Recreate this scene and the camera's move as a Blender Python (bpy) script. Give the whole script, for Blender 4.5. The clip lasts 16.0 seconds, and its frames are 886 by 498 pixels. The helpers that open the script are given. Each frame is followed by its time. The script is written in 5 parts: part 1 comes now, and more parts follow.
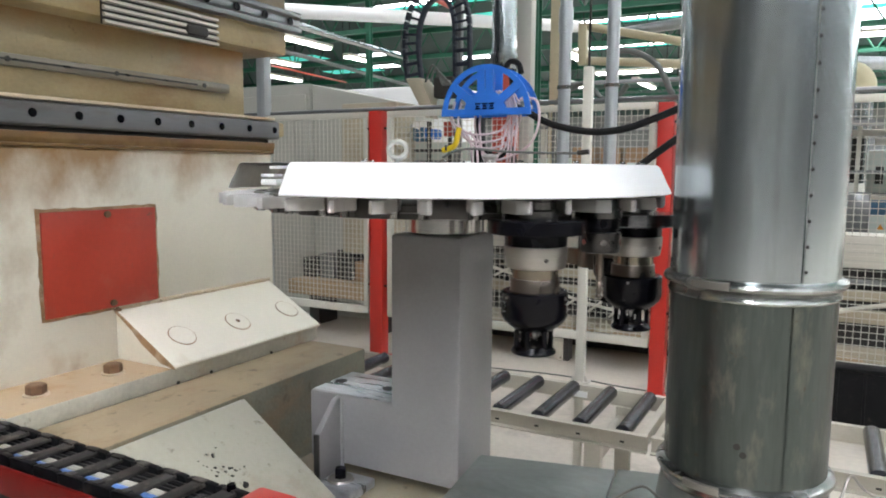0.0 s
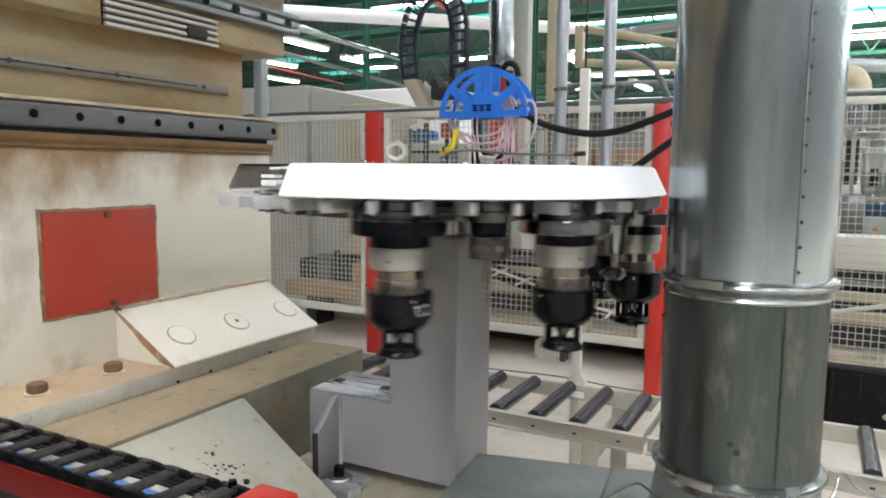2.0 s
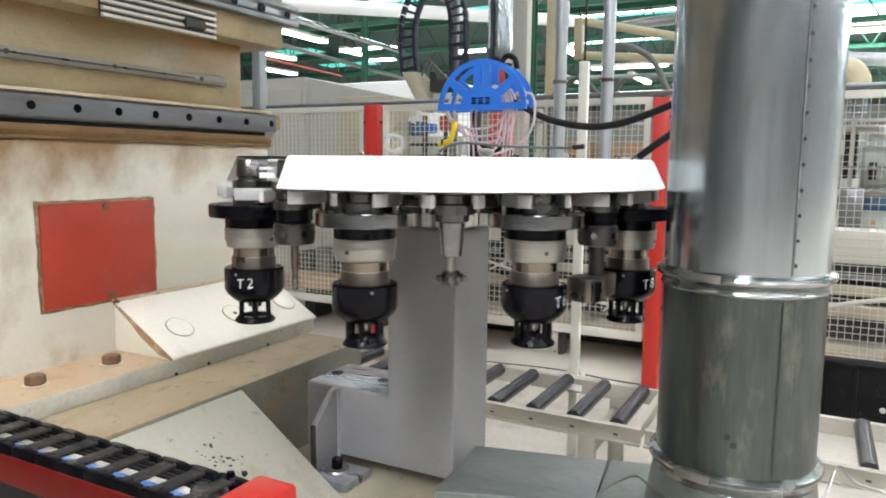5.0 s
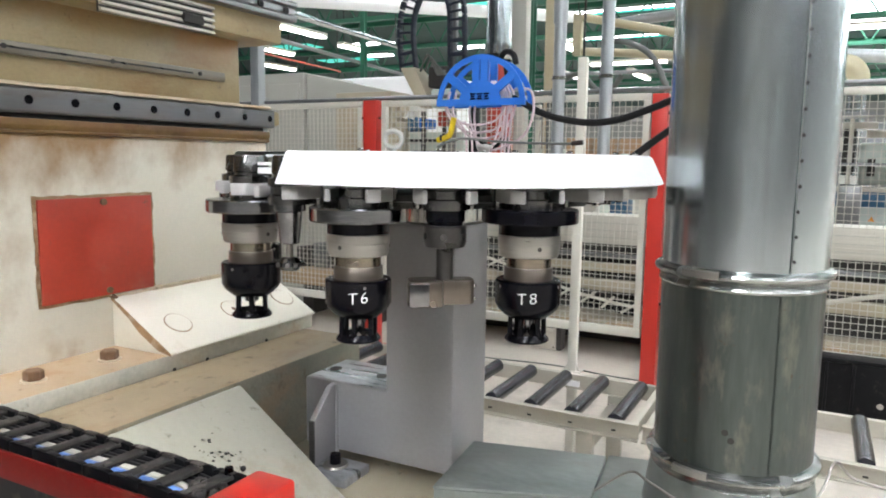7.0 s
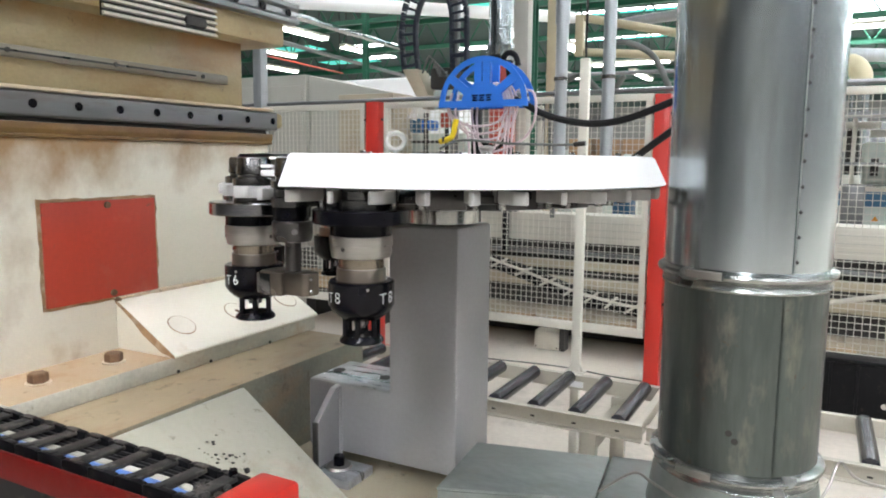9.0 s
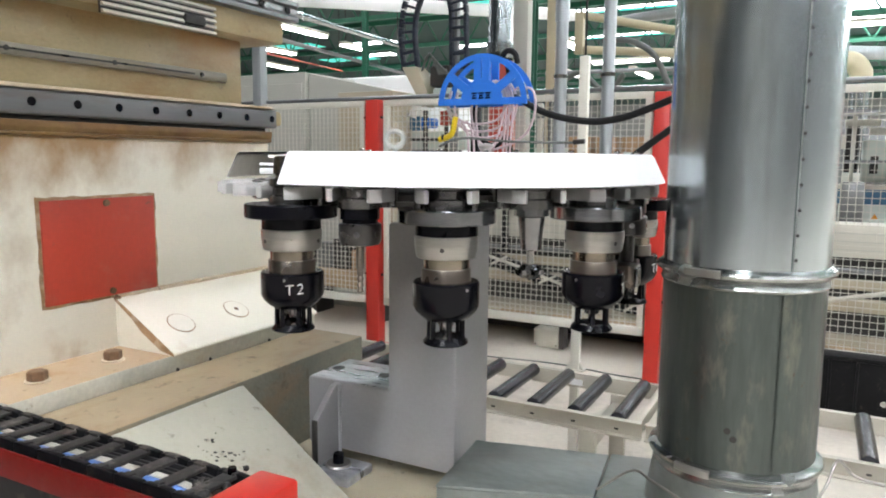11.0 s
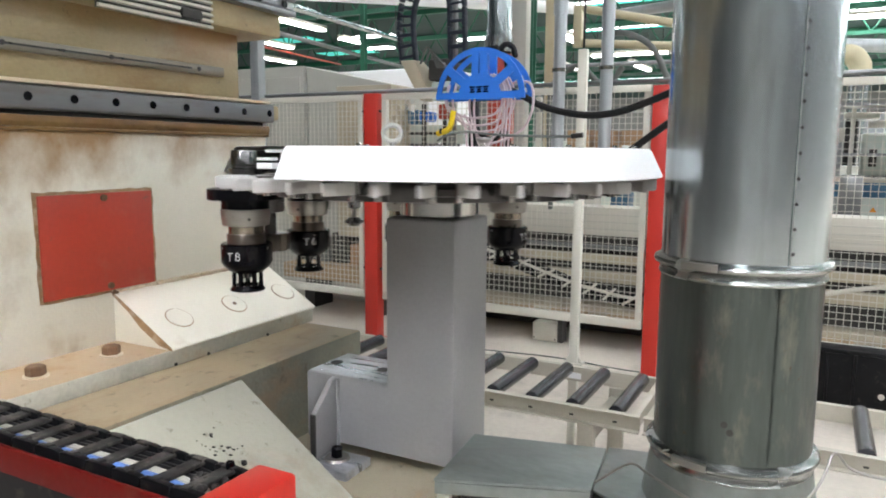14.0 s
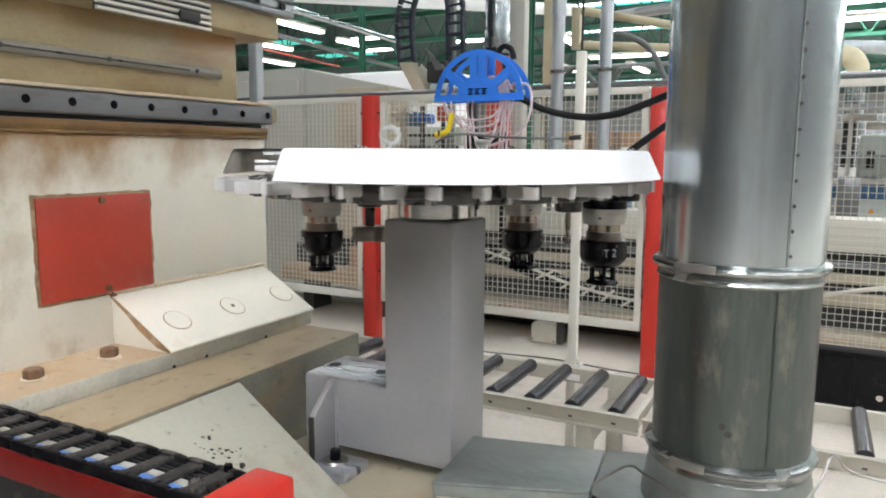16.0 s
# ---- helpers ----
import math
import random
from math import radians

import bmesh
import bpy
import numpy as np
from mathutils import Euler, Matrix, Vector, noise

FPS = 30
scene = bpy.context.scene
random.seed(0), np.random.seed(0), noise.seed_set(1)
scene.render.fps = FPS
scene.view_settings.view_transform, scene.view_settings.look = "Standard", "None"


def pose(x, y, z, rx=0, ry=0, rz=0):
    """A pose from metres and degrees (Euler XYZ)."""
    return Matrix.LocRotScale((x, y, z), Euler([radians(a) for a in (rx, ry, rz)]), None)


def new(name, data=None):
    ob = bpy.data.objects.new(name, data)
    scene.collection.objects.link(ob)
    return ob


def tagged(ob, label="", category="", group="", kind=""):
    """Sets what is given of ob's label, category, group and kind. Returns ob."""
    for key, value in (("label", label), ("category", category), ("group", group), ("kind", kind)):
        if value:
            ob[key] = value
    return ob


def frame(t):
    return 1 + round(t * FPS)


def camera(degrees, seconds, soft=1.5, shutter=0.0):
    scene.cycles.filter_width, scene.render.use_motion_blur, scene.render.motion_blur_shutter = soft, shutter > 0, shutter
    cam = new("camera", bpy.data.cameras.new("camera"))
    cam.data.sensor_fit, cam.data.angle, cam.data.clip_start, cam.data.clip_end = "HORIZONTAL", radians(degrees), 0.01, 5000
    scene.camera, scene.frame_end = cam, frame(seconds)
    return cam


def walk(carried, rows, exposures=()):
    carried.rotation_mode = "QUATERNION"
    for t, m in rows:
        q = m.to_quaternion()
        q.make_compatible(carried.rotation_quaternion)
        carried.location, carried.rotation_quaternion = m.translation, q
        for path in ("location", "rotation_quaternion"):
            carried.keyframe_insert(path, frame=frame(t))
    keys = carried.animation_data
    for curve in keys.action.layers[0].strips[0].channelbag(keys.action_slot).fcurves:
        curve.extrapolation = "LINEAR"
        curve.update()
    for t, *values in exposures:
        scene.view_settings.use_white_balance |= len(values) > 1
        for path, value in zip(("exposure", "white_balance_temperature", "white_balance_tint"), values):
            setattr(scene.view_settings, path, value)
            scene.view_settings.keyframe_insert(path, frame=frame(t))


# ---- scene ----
# ---------------------------------------------------------------- camera
cam = camera(63.5, 16.0, soft=1.9, shutter=0.5)


def eye(x, y, z, yaw, pitch, roll):
    return pose(x, y, z, 90 + pitch, 0, yaw) @ pose(0, 0, 0, 0, 0, roll)


PATH = [
    (0.0, eye(-0.0095, 0.0126, 1.5478, 28.104, -6.413, 0.418)),
    (0.5, eye(-0.0070, 0.0052, 1.5479, 27.965, -6.388, 0.493)),
    (1.0, eye(-0.0057, -0.0008, 1.5477, 27.807, -6.421, 0.599)),
    (1.5, eye(-0.0050, -0.0012, 1.5475, 27.833, -6.308, 0.515)),
    (2.0, eye(-0.0049, -0.0012, 1.5476, 27.830, -6.308, 0.507)),
    (2.5, eye(-0.0057, -0.0012, 1.5489, 27.718, -6.339, 0.628)),
    (3.0, eye(-0.0055, -0.0007, 1.5474, 27.762, -6.411, 0.519)),
    (3.5, eye(-0.0050, -0.0011, 1.5476, 27.752, -6.550, 0.560)),
    (4.0, eye(-0.0044, 0.0000, 1.5473, 27.730, -6.789, 0.658)),
    (6.5, eye(-0.0045, -0.0015, 1.5474, 27.696, -6.951, 0.625)),
    (7.0, eye(-0.0046, -0.0003, 1.5467, 27.589, -7.184, 0.746)),
    (7.5, eye(-0.0025, -0.0011, 1.5481, 27.759, -7.137, 0.576)),
    (8.0, eye(-0.0032, -0.0011, 1.5483, 27.837, -7.152, 0.526)),
    (8.5, eye(-0.0041, -0.0018, 1.5482, 27.767, -7.086, 0.571)),
    (9.0, eye(-0.0039, -0.0017, 1.5477, 27.817, -7.095, 0.510)),
    (11.5, eye(-0.0026, -0.0009, 1.5481, 27.776, -7.426, 0.505)),
    (12.0, eye(-0.0030, 0.0004, 1.5473, 27.666, -7.690, 0.595)),
    (12.5, eye(-0.0016, 0.0012, 1.5475, 27.689, -7.892, 0.607)),
    (13.0, eye(0.0001, 0.0013, 1.5490, 27.747, -7.902, 0.509)),
    (13.5, eye(-0.0002, 0.0008, 1.5492, 27.677, -7.747, 0.487)),
    (14.0, eye(-0.0006, -0.0002, 1.5493, 27.712, -7.770, 0.409)),
    (14.5, eye(-0.0009, 0.0006, 1.5498, 27.712, -7.830, 0.401)),
    (15.0, eye(-0.0007, 0.0014, 1.5487, 27.593, -7.809, 0.472)),
    (15.5, eye(-0.0006, 0.0004, 1.5489, 27.569, -7.824, 0.497)),
    (16.0, eye(0.0000, -0.0000, 1.5500, 27.600, -7.630, 0.365)),
]

walk(cam, PATH, [(0.0, -0.38), (1.5, -0.30), (2.5, -0.30), (3.0, -0.40), (3.6, -0.41), (4.0, -0.04), (7.0, -0.07), (9.0, -0.08), (11.5, -0.05), (13.0, -0.14), (15.0, -0.18), (16.0, -0.17)])

# ---------------------------------------------------------------- light
world = bpy.data.worlds.new("hall_air")
scene.world = world
world.use_nodes = True
wn = world.node_tree.nodes
sky = wn.new("ShaderNodeTexSky")
sky.sky_type, sky.sun_disc = "NISHITA", False
sky.sun_elevation, sky.sun_rotation = radians(45), radians(150)
world.node_tree.links.new(sky.outputs[0], wn["Background"].inputs[0])
wn["Background"].inputs[1].default_value = 0.1

CX, CY = -0.6606, 1.2344          # axis of the magazine post
RX = -0.6640                      # axis of the indexing disc
FENCE_Y = 4.87


# ---------------------------------------------------------------- materials
def mat(name, col, rough=0.5, metal=0.0, var=0.12, scale=6.0, bump=0.15, fine=90.0, dirt=None, dirt_amount=0.0,
        dirt_scale=3.0, stretch=(1, 1, 1), emit=0.0, coat=0.0, spec=0.5, speck=0.0, speck_scale=40.0, dust=None, dirt_stretch=(1, 1, 1)):
    m = bpy.data.materials.new(name)
    m.use_nodes = True
    nt = m.node_tree
    n, lk = nt.nodes, nt.links
    b = n["Principled BSDF"]
    tc = n.new("ShaderNodeTexCoord")
    mp = n.new("ShaderNodeMapping")
    mp.inputs["Scale"].default_value = stretch
    lk.new(tc.outputs["Object"], mp.inputs[0])
    n1 = n.new("ShaderNodeTexNoise")
    n1.inputs["Scale"].default_value, n1.inputs["Detail"].default_value = scale, 6
    n2 = n.new("ShaderNodeTexNoise")
    n2.inputs["Scale"].default_value, n2.inputs["Detail"].default_value = fine, 3
    lk.new(mp.outputs[0], n1.inputs[0])
    lk.new(mp.outputs[0], n2.inputs[0])
    ramp = n.new("ShaderNodeMapRange")
    ramp.inputs[1].default_value, ramp.inputs[2].default_value = 0.3, 0.7
    ramp.inputs[3].default_value, ramp.inputs[4].default_value = 1 - var, 1 + var * 0.6
    lk.new(n1.outputs[0], ramp.inputs[0])
    r2 = n.new("ShaderNodeMapRange")
    r2.inputs[1].default_value, r2.inputs[2].default_value = 0.3, 0.7
    r2.inputs[3].default_value, r2.inputs[4].default_value = 1 - var * 0.4, 1 + var * 0.3
    lk.new(n2.outputs[0], r2.inputs[0])
    mul = n.new("ShaderNodeMath")
    mul.operation = "MULTIPLY"
    lk.new(ramp.outputs[0], mul.inputs[0])
    lk.new(r2.outputs[0], mul.inputs[1])
    vm = n.new("ShaderNodeVectorMath")
    vm.operation = "SCALE"
    vm.inputs[0].default_value = col
    lk.new(mul.outputs[0], vm.inputs["Scale"])
    out = vm.outputs[0]
    if dust:
        ge = n.new("ShaderNodeNewGeometry")
        sp = n.new("ShaderNodeSeparateXYZ")
        lk.new(ge.outputs["Normal"], sp.inputs[0])
        r5 = n.new("ShaderNodeMapRange")
        r5.inputs[1].default_value, r5.inputs[2].default_value = 0.5, 0.95
        r5.inputs[3].default_value, r5.inputs[4].default_value = 0.0, 0.8
        lk.new(sp.outputs[2], r5.inputs[0])
        m5 = n.new("ShaderNodeMath")
        m5.operation = "MULTIPLY"
        lk.new(r5.outputs[0], m5.inputs[0])
        lk.new(ramp.outputs[0], m5.inputs[1])
        mx5 = n.new("ShaderNodeMix")
        mx5.data_type = "RGBA"
        lk.new(m5.outputs[0], mx5.inputs[0])
        lk.new(out, mx5.inputs[6])
        mx5.inputs[7].default_value = (*dust, 1)
        out = mx5.outputs[2]
    if dirt:
        n3 = n.new("ShaderNodeTexNoise")
        n3.inputs["Scale"].default_value, n3.inputs["Detail"].default_value = dirt_scale, 8
        n3.inputs["Roughness"].default_value = 0.65
        m3 = n.new("ShaderNodeMapping")
        m3.inputs["Scale"].default_value = dirt_stretch
        lk.new(tc.outputs["Object"], m3.inputs[0])
        lk.new(m3.outputs[0], n3.inputs[0])
        r3 = n.new("ShaderNodeMapRange")
        r3.inputs[1].default_value = 0.62 - dirt_amount * 0.3
        r3.inputs[2].default_value = 0.75 - dirt_amount * 0.1
        r3.inputs[3].default_value, r3.inputs[4].default_value = 0.0, min(1.0, 0.45 + dirt_amount)
        lk.new(n3.outputs[0], r3.inputs[0])
        mx = n.new("ShaderNodeMix")
        mx.data_type = "RGBA"
        lk.new(r3.outputs[0], mx.inputs[0])
        lk.new(out, mx.inputs[6])
        mx.inputs[7].default_value = (*dirt, 1)
        out = mx.outputs[2]
    if speck:
        n4 = n.new("ShaderNodeTexNoise")
        n4.inputs["Scale"].default_value, n4.inputs["Detail"].default_value = speck_scale, 5
        n4.inputs["Roughness"].default_value = 0.7
        lk.new(tc.outputs["Object"], n4.inputs[0])
        r4 = n.new("ShaderNodeMapRange")
        r4.inputs[1].default_value, r4.inputs[2].default_value = 0.66 - 0.1 * speck, 0.72
        r4.inputs[3].default_value, r4.inputs[4].default_value = 0.0, 0.75
        lk.new(n4.outputs[0], r4.inputs[0])
        mx4 = n.new("ShaderNodeMix")
        mx4.data_type = "RGBA"
        lk.new(r4.outputs[0], mx4.inputs[0])
        lk.new(out, mx4.inputs[6])
        mx4.inputs[7].default_value = (0.10, 0.07, 0.045, 1)
        out = mx4.outputs[2]
    lk.new(out, b.inputs["Base Color"])
    rr = n.new("ShaderNodeMapRange")
    rr.inputs[3].default_value, rr.inputs[4].default_value = max(0.03, rough - 0.12), min(1, rough + 0.12)
    lk.new(n1.outputs[0], rr.inputs[0])
    lk.new(rr.outputs[0], b.inputs["Roughness"])
    b.inputs["Metallic"].default_value = metal
    b.inputs["Specular IOR Level"].default_value = spec
    b.inputs["Coat Weight"].default_value = coat
    if bump:
        bp = n.new("ShaderNodeBump")
        bp.inputs["Strength"].default_value, bp.inputs["Distance"].default_value = bump, 0.002
        lk.new(n2.outputs[0], bp.inputs["Height"])
        lk.new(bp.outputs[0], b.inputs["Normal"])
    if emit:
        b.inputs["Emission Color"].default_value = (*col, 1)
        b.inputs["Emission Strength"].default_value = emit
    return m


RUST = (0.28, 0.13, 0.05)
M = dict(
    cream=mat("worn_cream_paint", (0.76, 0.72, 0.61), 0.45, var=0.06, scale=4, bump=0.25, fine=160, dirt=(0.42, 0.29, 0.14), dirt_amount=0.12, dirt_scale=5),
    cream_dirty=mat("oily_cream_paint", (0.345, 0.272, 0.142), 0.38, var=0.18, scale=5, bump=0.2, fine=140, dirt=(0.22, 0.115, 0.035), dirt_amount=0.40, dirt_scale=5, stretch=(1, 0.7, 1.1), dirt_stretch=(1, 0.55, 1.3), speck=0.35, speck_scale=26),
    # Oil-brown ledge, base colour lowered further to hold the shade there.
    soiled=mat("brown_oily_shaded_ledge_paint", (0.19, 0.11, 0.035), 0.4, var=0.2, scale=8, bump=0.2, fine=140, dirt=(0.085, 0.036, 0.011), dirt_amount=0.5, dirt_scale=9, stretch=(1, 0.8, 1.0), dirt_stretch=(1, 0.9, 1.0)),
    railsteel=mat("oiled_rail_steel", (0.18, 0.18, 0.18), 0.4, metal=0.7, var=0.12, scale=9, bump=0.05, fine=200, stretch=(1, 0.1, 1), dirt=(0.12, 0.09, 0.06), dirt_amount=0.2, dirt_scale=14, dirt_stretch=(1, 0.3, 2)),
    barsteel=mat("soiled_scale_steel", (0.23, 0.21, 0.17), 0.42, metal=0.6, var=0.15, scale=9, bump=0.05, stretch=(1, 0.1, 1), dirt=(0.24, 0.17, 0.08), dirt_amount=0.4, dirt_scale=8, dirt_stretch=(1, 0.4, 1)),
    rusthalo=mat("rust_stained_paint", (0.36, 0.22, 0.11), 0.6, var=0.35, scale=22, bump=0.2, dirt=(0.55, 0.45, 0.32), dirt_amount=0.35, dirt_scale=30),
    dusty=mat("dusty_cream_paint", (0.64, 0.54, 0.39), 0.65, var=0.14, scale=7, bump=0.4, fine=220, dirt=(0.42, 0.23, 0.085), dirt_amount=0.46, dirt_scale=8, speck=0.5, speck_scale=28),
    # Base colour holds the shade of the block sides; dust lies on top faces.
    block=mat("dusty_paint_with_shaded_sides", (0.19, 0.185, 0.14), 0.6, var=0.22, scale=8, bump=0.4, fine=150, dirt=(0.26, 0.165, 0.085), dirt_amount=0.42, dirt_scale=7, speck=0.8, speck_scale=22, dust=(0.39, 0.305, 0.19), dirt_stretch=(1.6, 0.6, 1)),
    panel=mat("pale_green_white_paint", (0.43, 0.415, 0.335), 0.5, var=0.06, scale=4, bump=0.2, dirt=(0.32, 0.27, 0.19), dirt_amount=0.26, dirt_scale=9, speck=0.45, speck_scale=30),
    red=mat("red_paint", (0.47, 0.052, 0.028), 0.4, var=0.12, scale=5, bump=0.15, dirt=(0.44, 0.13, 0.08), dirt_amount=0.3, dirt_scale=7, speck=0.25),
    # Tray walls: a darker red than the end block.
    redtray=mat("dark_red", (0.10, 0.005, 0.004), 0.45, spec=0.12, var=0.15, scale=6, bump=0.1, dirt=(0.10, 0.03, 0.02), dirt_amount=0.3, dirt_scale=8),
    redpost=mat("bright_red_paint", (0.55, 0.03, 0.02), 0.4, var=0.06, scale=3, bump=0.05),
    steel=mat("ground_steel", (0.23, 0.235, 0.24), 0.33, metal=0.85, var=0.15, scale=9, bump=0.1, fine=200, stretch=(1, 0.1, 1)),
    bright=mat("polished_steel", (0.50, 0.49, 0.47), 0.18, metal=1.0, var=0.08, scale=20, bump=0.03, stretch=(1, 1, 6)),
    satin=mat("satin_nickel", (0.30, 0.285, 0.26), 0.33, metal=0.8, var=0.08, scale=20, bump=0.05, stretch=(1, 1, 8)),
    bronze=mat("warm_worn_steel", (0.27, 0.235, 0.19), 0.22, metal=1.0, var=0.08, scale=12, bump=0.03),
    neck=mat("dull_warm_steel", (0.17, 0.145, 0.12), 0.3, metal=0.9, var=0.1, scale=12, bump=0.04),
    chrome=mat("dark_chrome", (0.20, 0.20, 0.205), 0.2, metal=1.0, var=0.2, scale=30, bump=0.04),
    dsteel=mat("dark_steel", (0.055, 0.052, 0.050), 0.30, metal=0.8, var=0.2, scale=30, bump=0.08),
    galv=mat("galvanised_sheet", (0.44, 0.485, 0.50), 0.20, metal=0.92, var=0.34, scale=13, bump=0.55, fine=17, stretch=(1, 1, 0.035), dirt=(0.24, 0.255, 0.22), dirt_amount=0.28, dirt_scale=14, dirt_stretch=(1, 1, 0.12)),
    pipe=mat("pale_galvanised_pipe", (0.52, 0.52, 0.48), 0.42, metal=0.35, var=0.10, scale=12, bump=0.05, stretch=(1, 1, 0.1)),
    hsk=mat("dark_taper_steel", (0.17, 0.165, 0.16), 0.24, metal=1.0, var=0.15, scale=30, bump=0.04),
    galvring=mat("pressed_ring_steel", (0.37, 0.38, 0.365), 0.25, metal=0.95, var=0.35, scale=18, bump=0.1, fine=60, dirt=(0.12, 0.10, 0.08), dirt_amount=0.15, dirt_scale=14),
    # Mottled sheet of the lower pipe, colour darkened to hold dark floor reflections.
    galvdim=mat("dimmed_mottled_galvanised_sheet", (0.082, 0.096, 0.089), 0.30, metal=0.85, var=0.26, scale=11, bump=0.12, fine=150, stretch=(1, 1, 0.12), dirt=(0.20, 0.195, 0.16), dirt_amount=0.3, dirt_scale=26, dirt_stretch=(1, 1, 0.35), speck=0.3, speck_scale=70),
    galvflat=mat("dull_galvanised_sheet", (0.22, 0.24, 0.225), 0.40, metal=0.55, var=0.20, scale=14, bump=0.06, fine=70, stretch=(0.7, 1.2, 1), dirt=(0.20, 0.19, 0.16), dirt_amount=0.2, dirt_scale=12),
    black=mat("black_anodised", (0.003, 0.003, 0.005), 0.22, var=0.3, scale=30, bump=0.05, spec=0.14),
    plastic=mat("black_plastic", (0.006, 0.006, 0.007), 0.5, spec=0.16, var=0.3, scale=25, bump=0.1, dirt=(0.08, 0.065, 0.05), dirt_amount=0.10, dirt_scale=25),
    navy=mat("dark_navy_chain_plastic", (0.020, 0.025, 0.040), 0.5, spec=0.3, var=0.2, scale=20, bump=0.05),
    link=mat("dusty_chain_plastic", (0.034, 0.032, 0.030), 0.6, spec=0.25, var=0.35, scale=25, bump=0.2, dirt=(0.16, 0.14, 0.12), dirt_amount=0.35, dirt_scale=30),
    cableblue=mat("blue_cable_jacket", (0.10, 0.20, 0.50), 0.5, var=0.2, scale=20, bump=0.05, dirt=(0.30, 0.28, 0.25), dirt_amount=0.3, dirt_scale=30),
    flangesteel=mat("polished_flange_steel", (0.27, 0.27, 0.28), 0.16, metal=1.0, var=0.12, scale=20, bump=0.03, stretch=(1, 1, 6)),
    flange=mat("cream_flange_paint_under_dust", (0.52, 0.50, 0.42), 0.6, var=0.2, scale=7, bump=0.15, fine=120, dirt=(0.36, 0.20, 0.09), dirt_amount=0.30, dirt_scale=7, speck=0.3, speck_scale=28, dust=(0.43, 0.285, 0.15)),
    plinth=mat("soiled_cream_plinth_paint", (0.33, 0.29, 0.21), 0.6, var=0.12, scale=6, bump=0.3, fine=200, dirt=(0.36, 0.22, 0.10), dirt_amount=0.30, dirt_scale=9, speck=0.35, speck_scale=26),
    scuffed=mat("scratched_bare_steel", (0.50, 0.51, 0.54), 0.30, metal=0.7, var=0.3, scale=26, bump=0.25, fine=160, stretch=(0.35, 2.5, 1), dirt=(0.30, 0.30, 0.31), dirt_amount=0.3, dirt_scale=45),
    zinc=mat("zinc_plated_pipe", (0.46, 0.49, 0.51), 0.38, metal=0.6, var=0.12, scale=12, bump=0.05, stretch=(1, 1, 0.1)),
    roller=mat("dark_roller_tube", (0.018, 0.018, 0.025), 0.17, metal=0.0, var=0.08, scale=5, bump=0.01),
    white=mat("glossy_white_sheet", (0.88, 0.88, 0.88), 0.4, var=0.02, scale=5, bump=0.02),
    jaw=mat("white_gripper_plastic", (0.43, 0.42, 0.405), 0.32, var=0.08, scale=30, bump=0.05),
    lining=mat("grey_cover_lining", (0.75, 0.73, 0.69), 0.5, var=0.15, bump=0.05),
    rust=mat("rust_brown", (0.17, 0.095, 0.05), 0.7, var=0.3, scale=30, bump=0.3),
    grey=mat("grey_hammered_paint", (0.305, 0.302, 0.305), 0.33, metal=0.2, var=0.08, scale=6, bump=0.2, fine=130, dirt=(0.30, 0.29, 0.27), dirt_amount=0.15),
    fence=mat("cream_fence_paint", (0.62, 0.60, 0.525), 0.45, var=0.04, scale=3, bump=0.05),
    conv=mat("cream_conveyor_paint", (0.47, 0.44, 0.365), 0.45, var=0.08, scale=4, bump=0.08, dirt=(0.35, 0.30, 0.22), dirt_amount=0.12),
    concrete=mat("hall_concrete", (0.64, 0.585, 0.505), 0.6, var=0.14, scale=1.2, bump=0.15, fine=30, dirt=(0.22, 0.20, 0.17), dirt_amount=0.25, dirt_scale=1.5),
    wood=mat("raw_wood", (0.45, 0.32, 0.19), 0.7, var=0.2, scale=5, bump=0.3, stretch=(0.3, 4, 4)),
    tan=mat("tan_machine_beam", (0.50, 0.44, 0.32), 0.55, var=0.12, scale=3, bump=0.1),
    dark=mat("dark_parts_and_shaded_gaps", (0.032, 0.029, 0.026), 0.6, var=0.4, scale=4, bump=0.1),
    blue=mat("blue_printed_plastic", (0.012, 0.15, 0.60), 0.5, var=0.06, scale=10, bump=0.25, fine=400, stretch=(1, 1, 6)),
    pink=mat("pale_pink_hose", (0.62, 0.50, 0.53), 0.4, var=0.05, bump=0.02),
    yellow=mat("yellow_plug", (0.80, 0.58, 0.02), 0.4, var=0.05, bump=0.02),
    rubber=mat("black_rubber", (0.009, 0.009, 0.010), 0.5, spec=0.2, var=0.2, bump=0.1),
    greygreen=mat("grey_green_cabinet", (0.50, 0.50, 0.445), 0.5, var=0.05, scale=2, bump=0.05),
    green=mat("green_steelwork", (0.018, 0.13, 0.075), 0.5, var=0.15, scale=2, bump=0.05),
    roof=mat("dark_roof_sheet", (0.028, 0.066, 0.060), 0.7, var=0.2, scale=0.6, bump=0.1),
    wall=mat("hall_wall", (0.26, 0.26, 0.25), 0.7, var=0.1, scale=0.6, bump=0.05),
    card=mat("cardboard", (0.45, 0.28, 0.16), 0.7, var=0.1, bump=0.1),
    bluegrey=mat("blue_machine_paint", (0.04, 0.13, 0.24), 0.5, var=0.1, bump=0.05),
    paleblue=mat("pale_machine_paint", (0.50, 0.56, 0.50), 0.5, var=0.08, bump=0.05),
    beige=mat("beige_tube_paint", (0.56, 0.50, 0.33), 0.45, var=0.06, bump=0.05),
    hose=mat("grey_ribbed_hose", (0.14, 0.15, 0.14), 0.5, var=0.15, bump=0.2),
    chalk=mat("white_marker", (0.85, 0.85, 0.82), 0.6, var=0.1, bump=0.0),
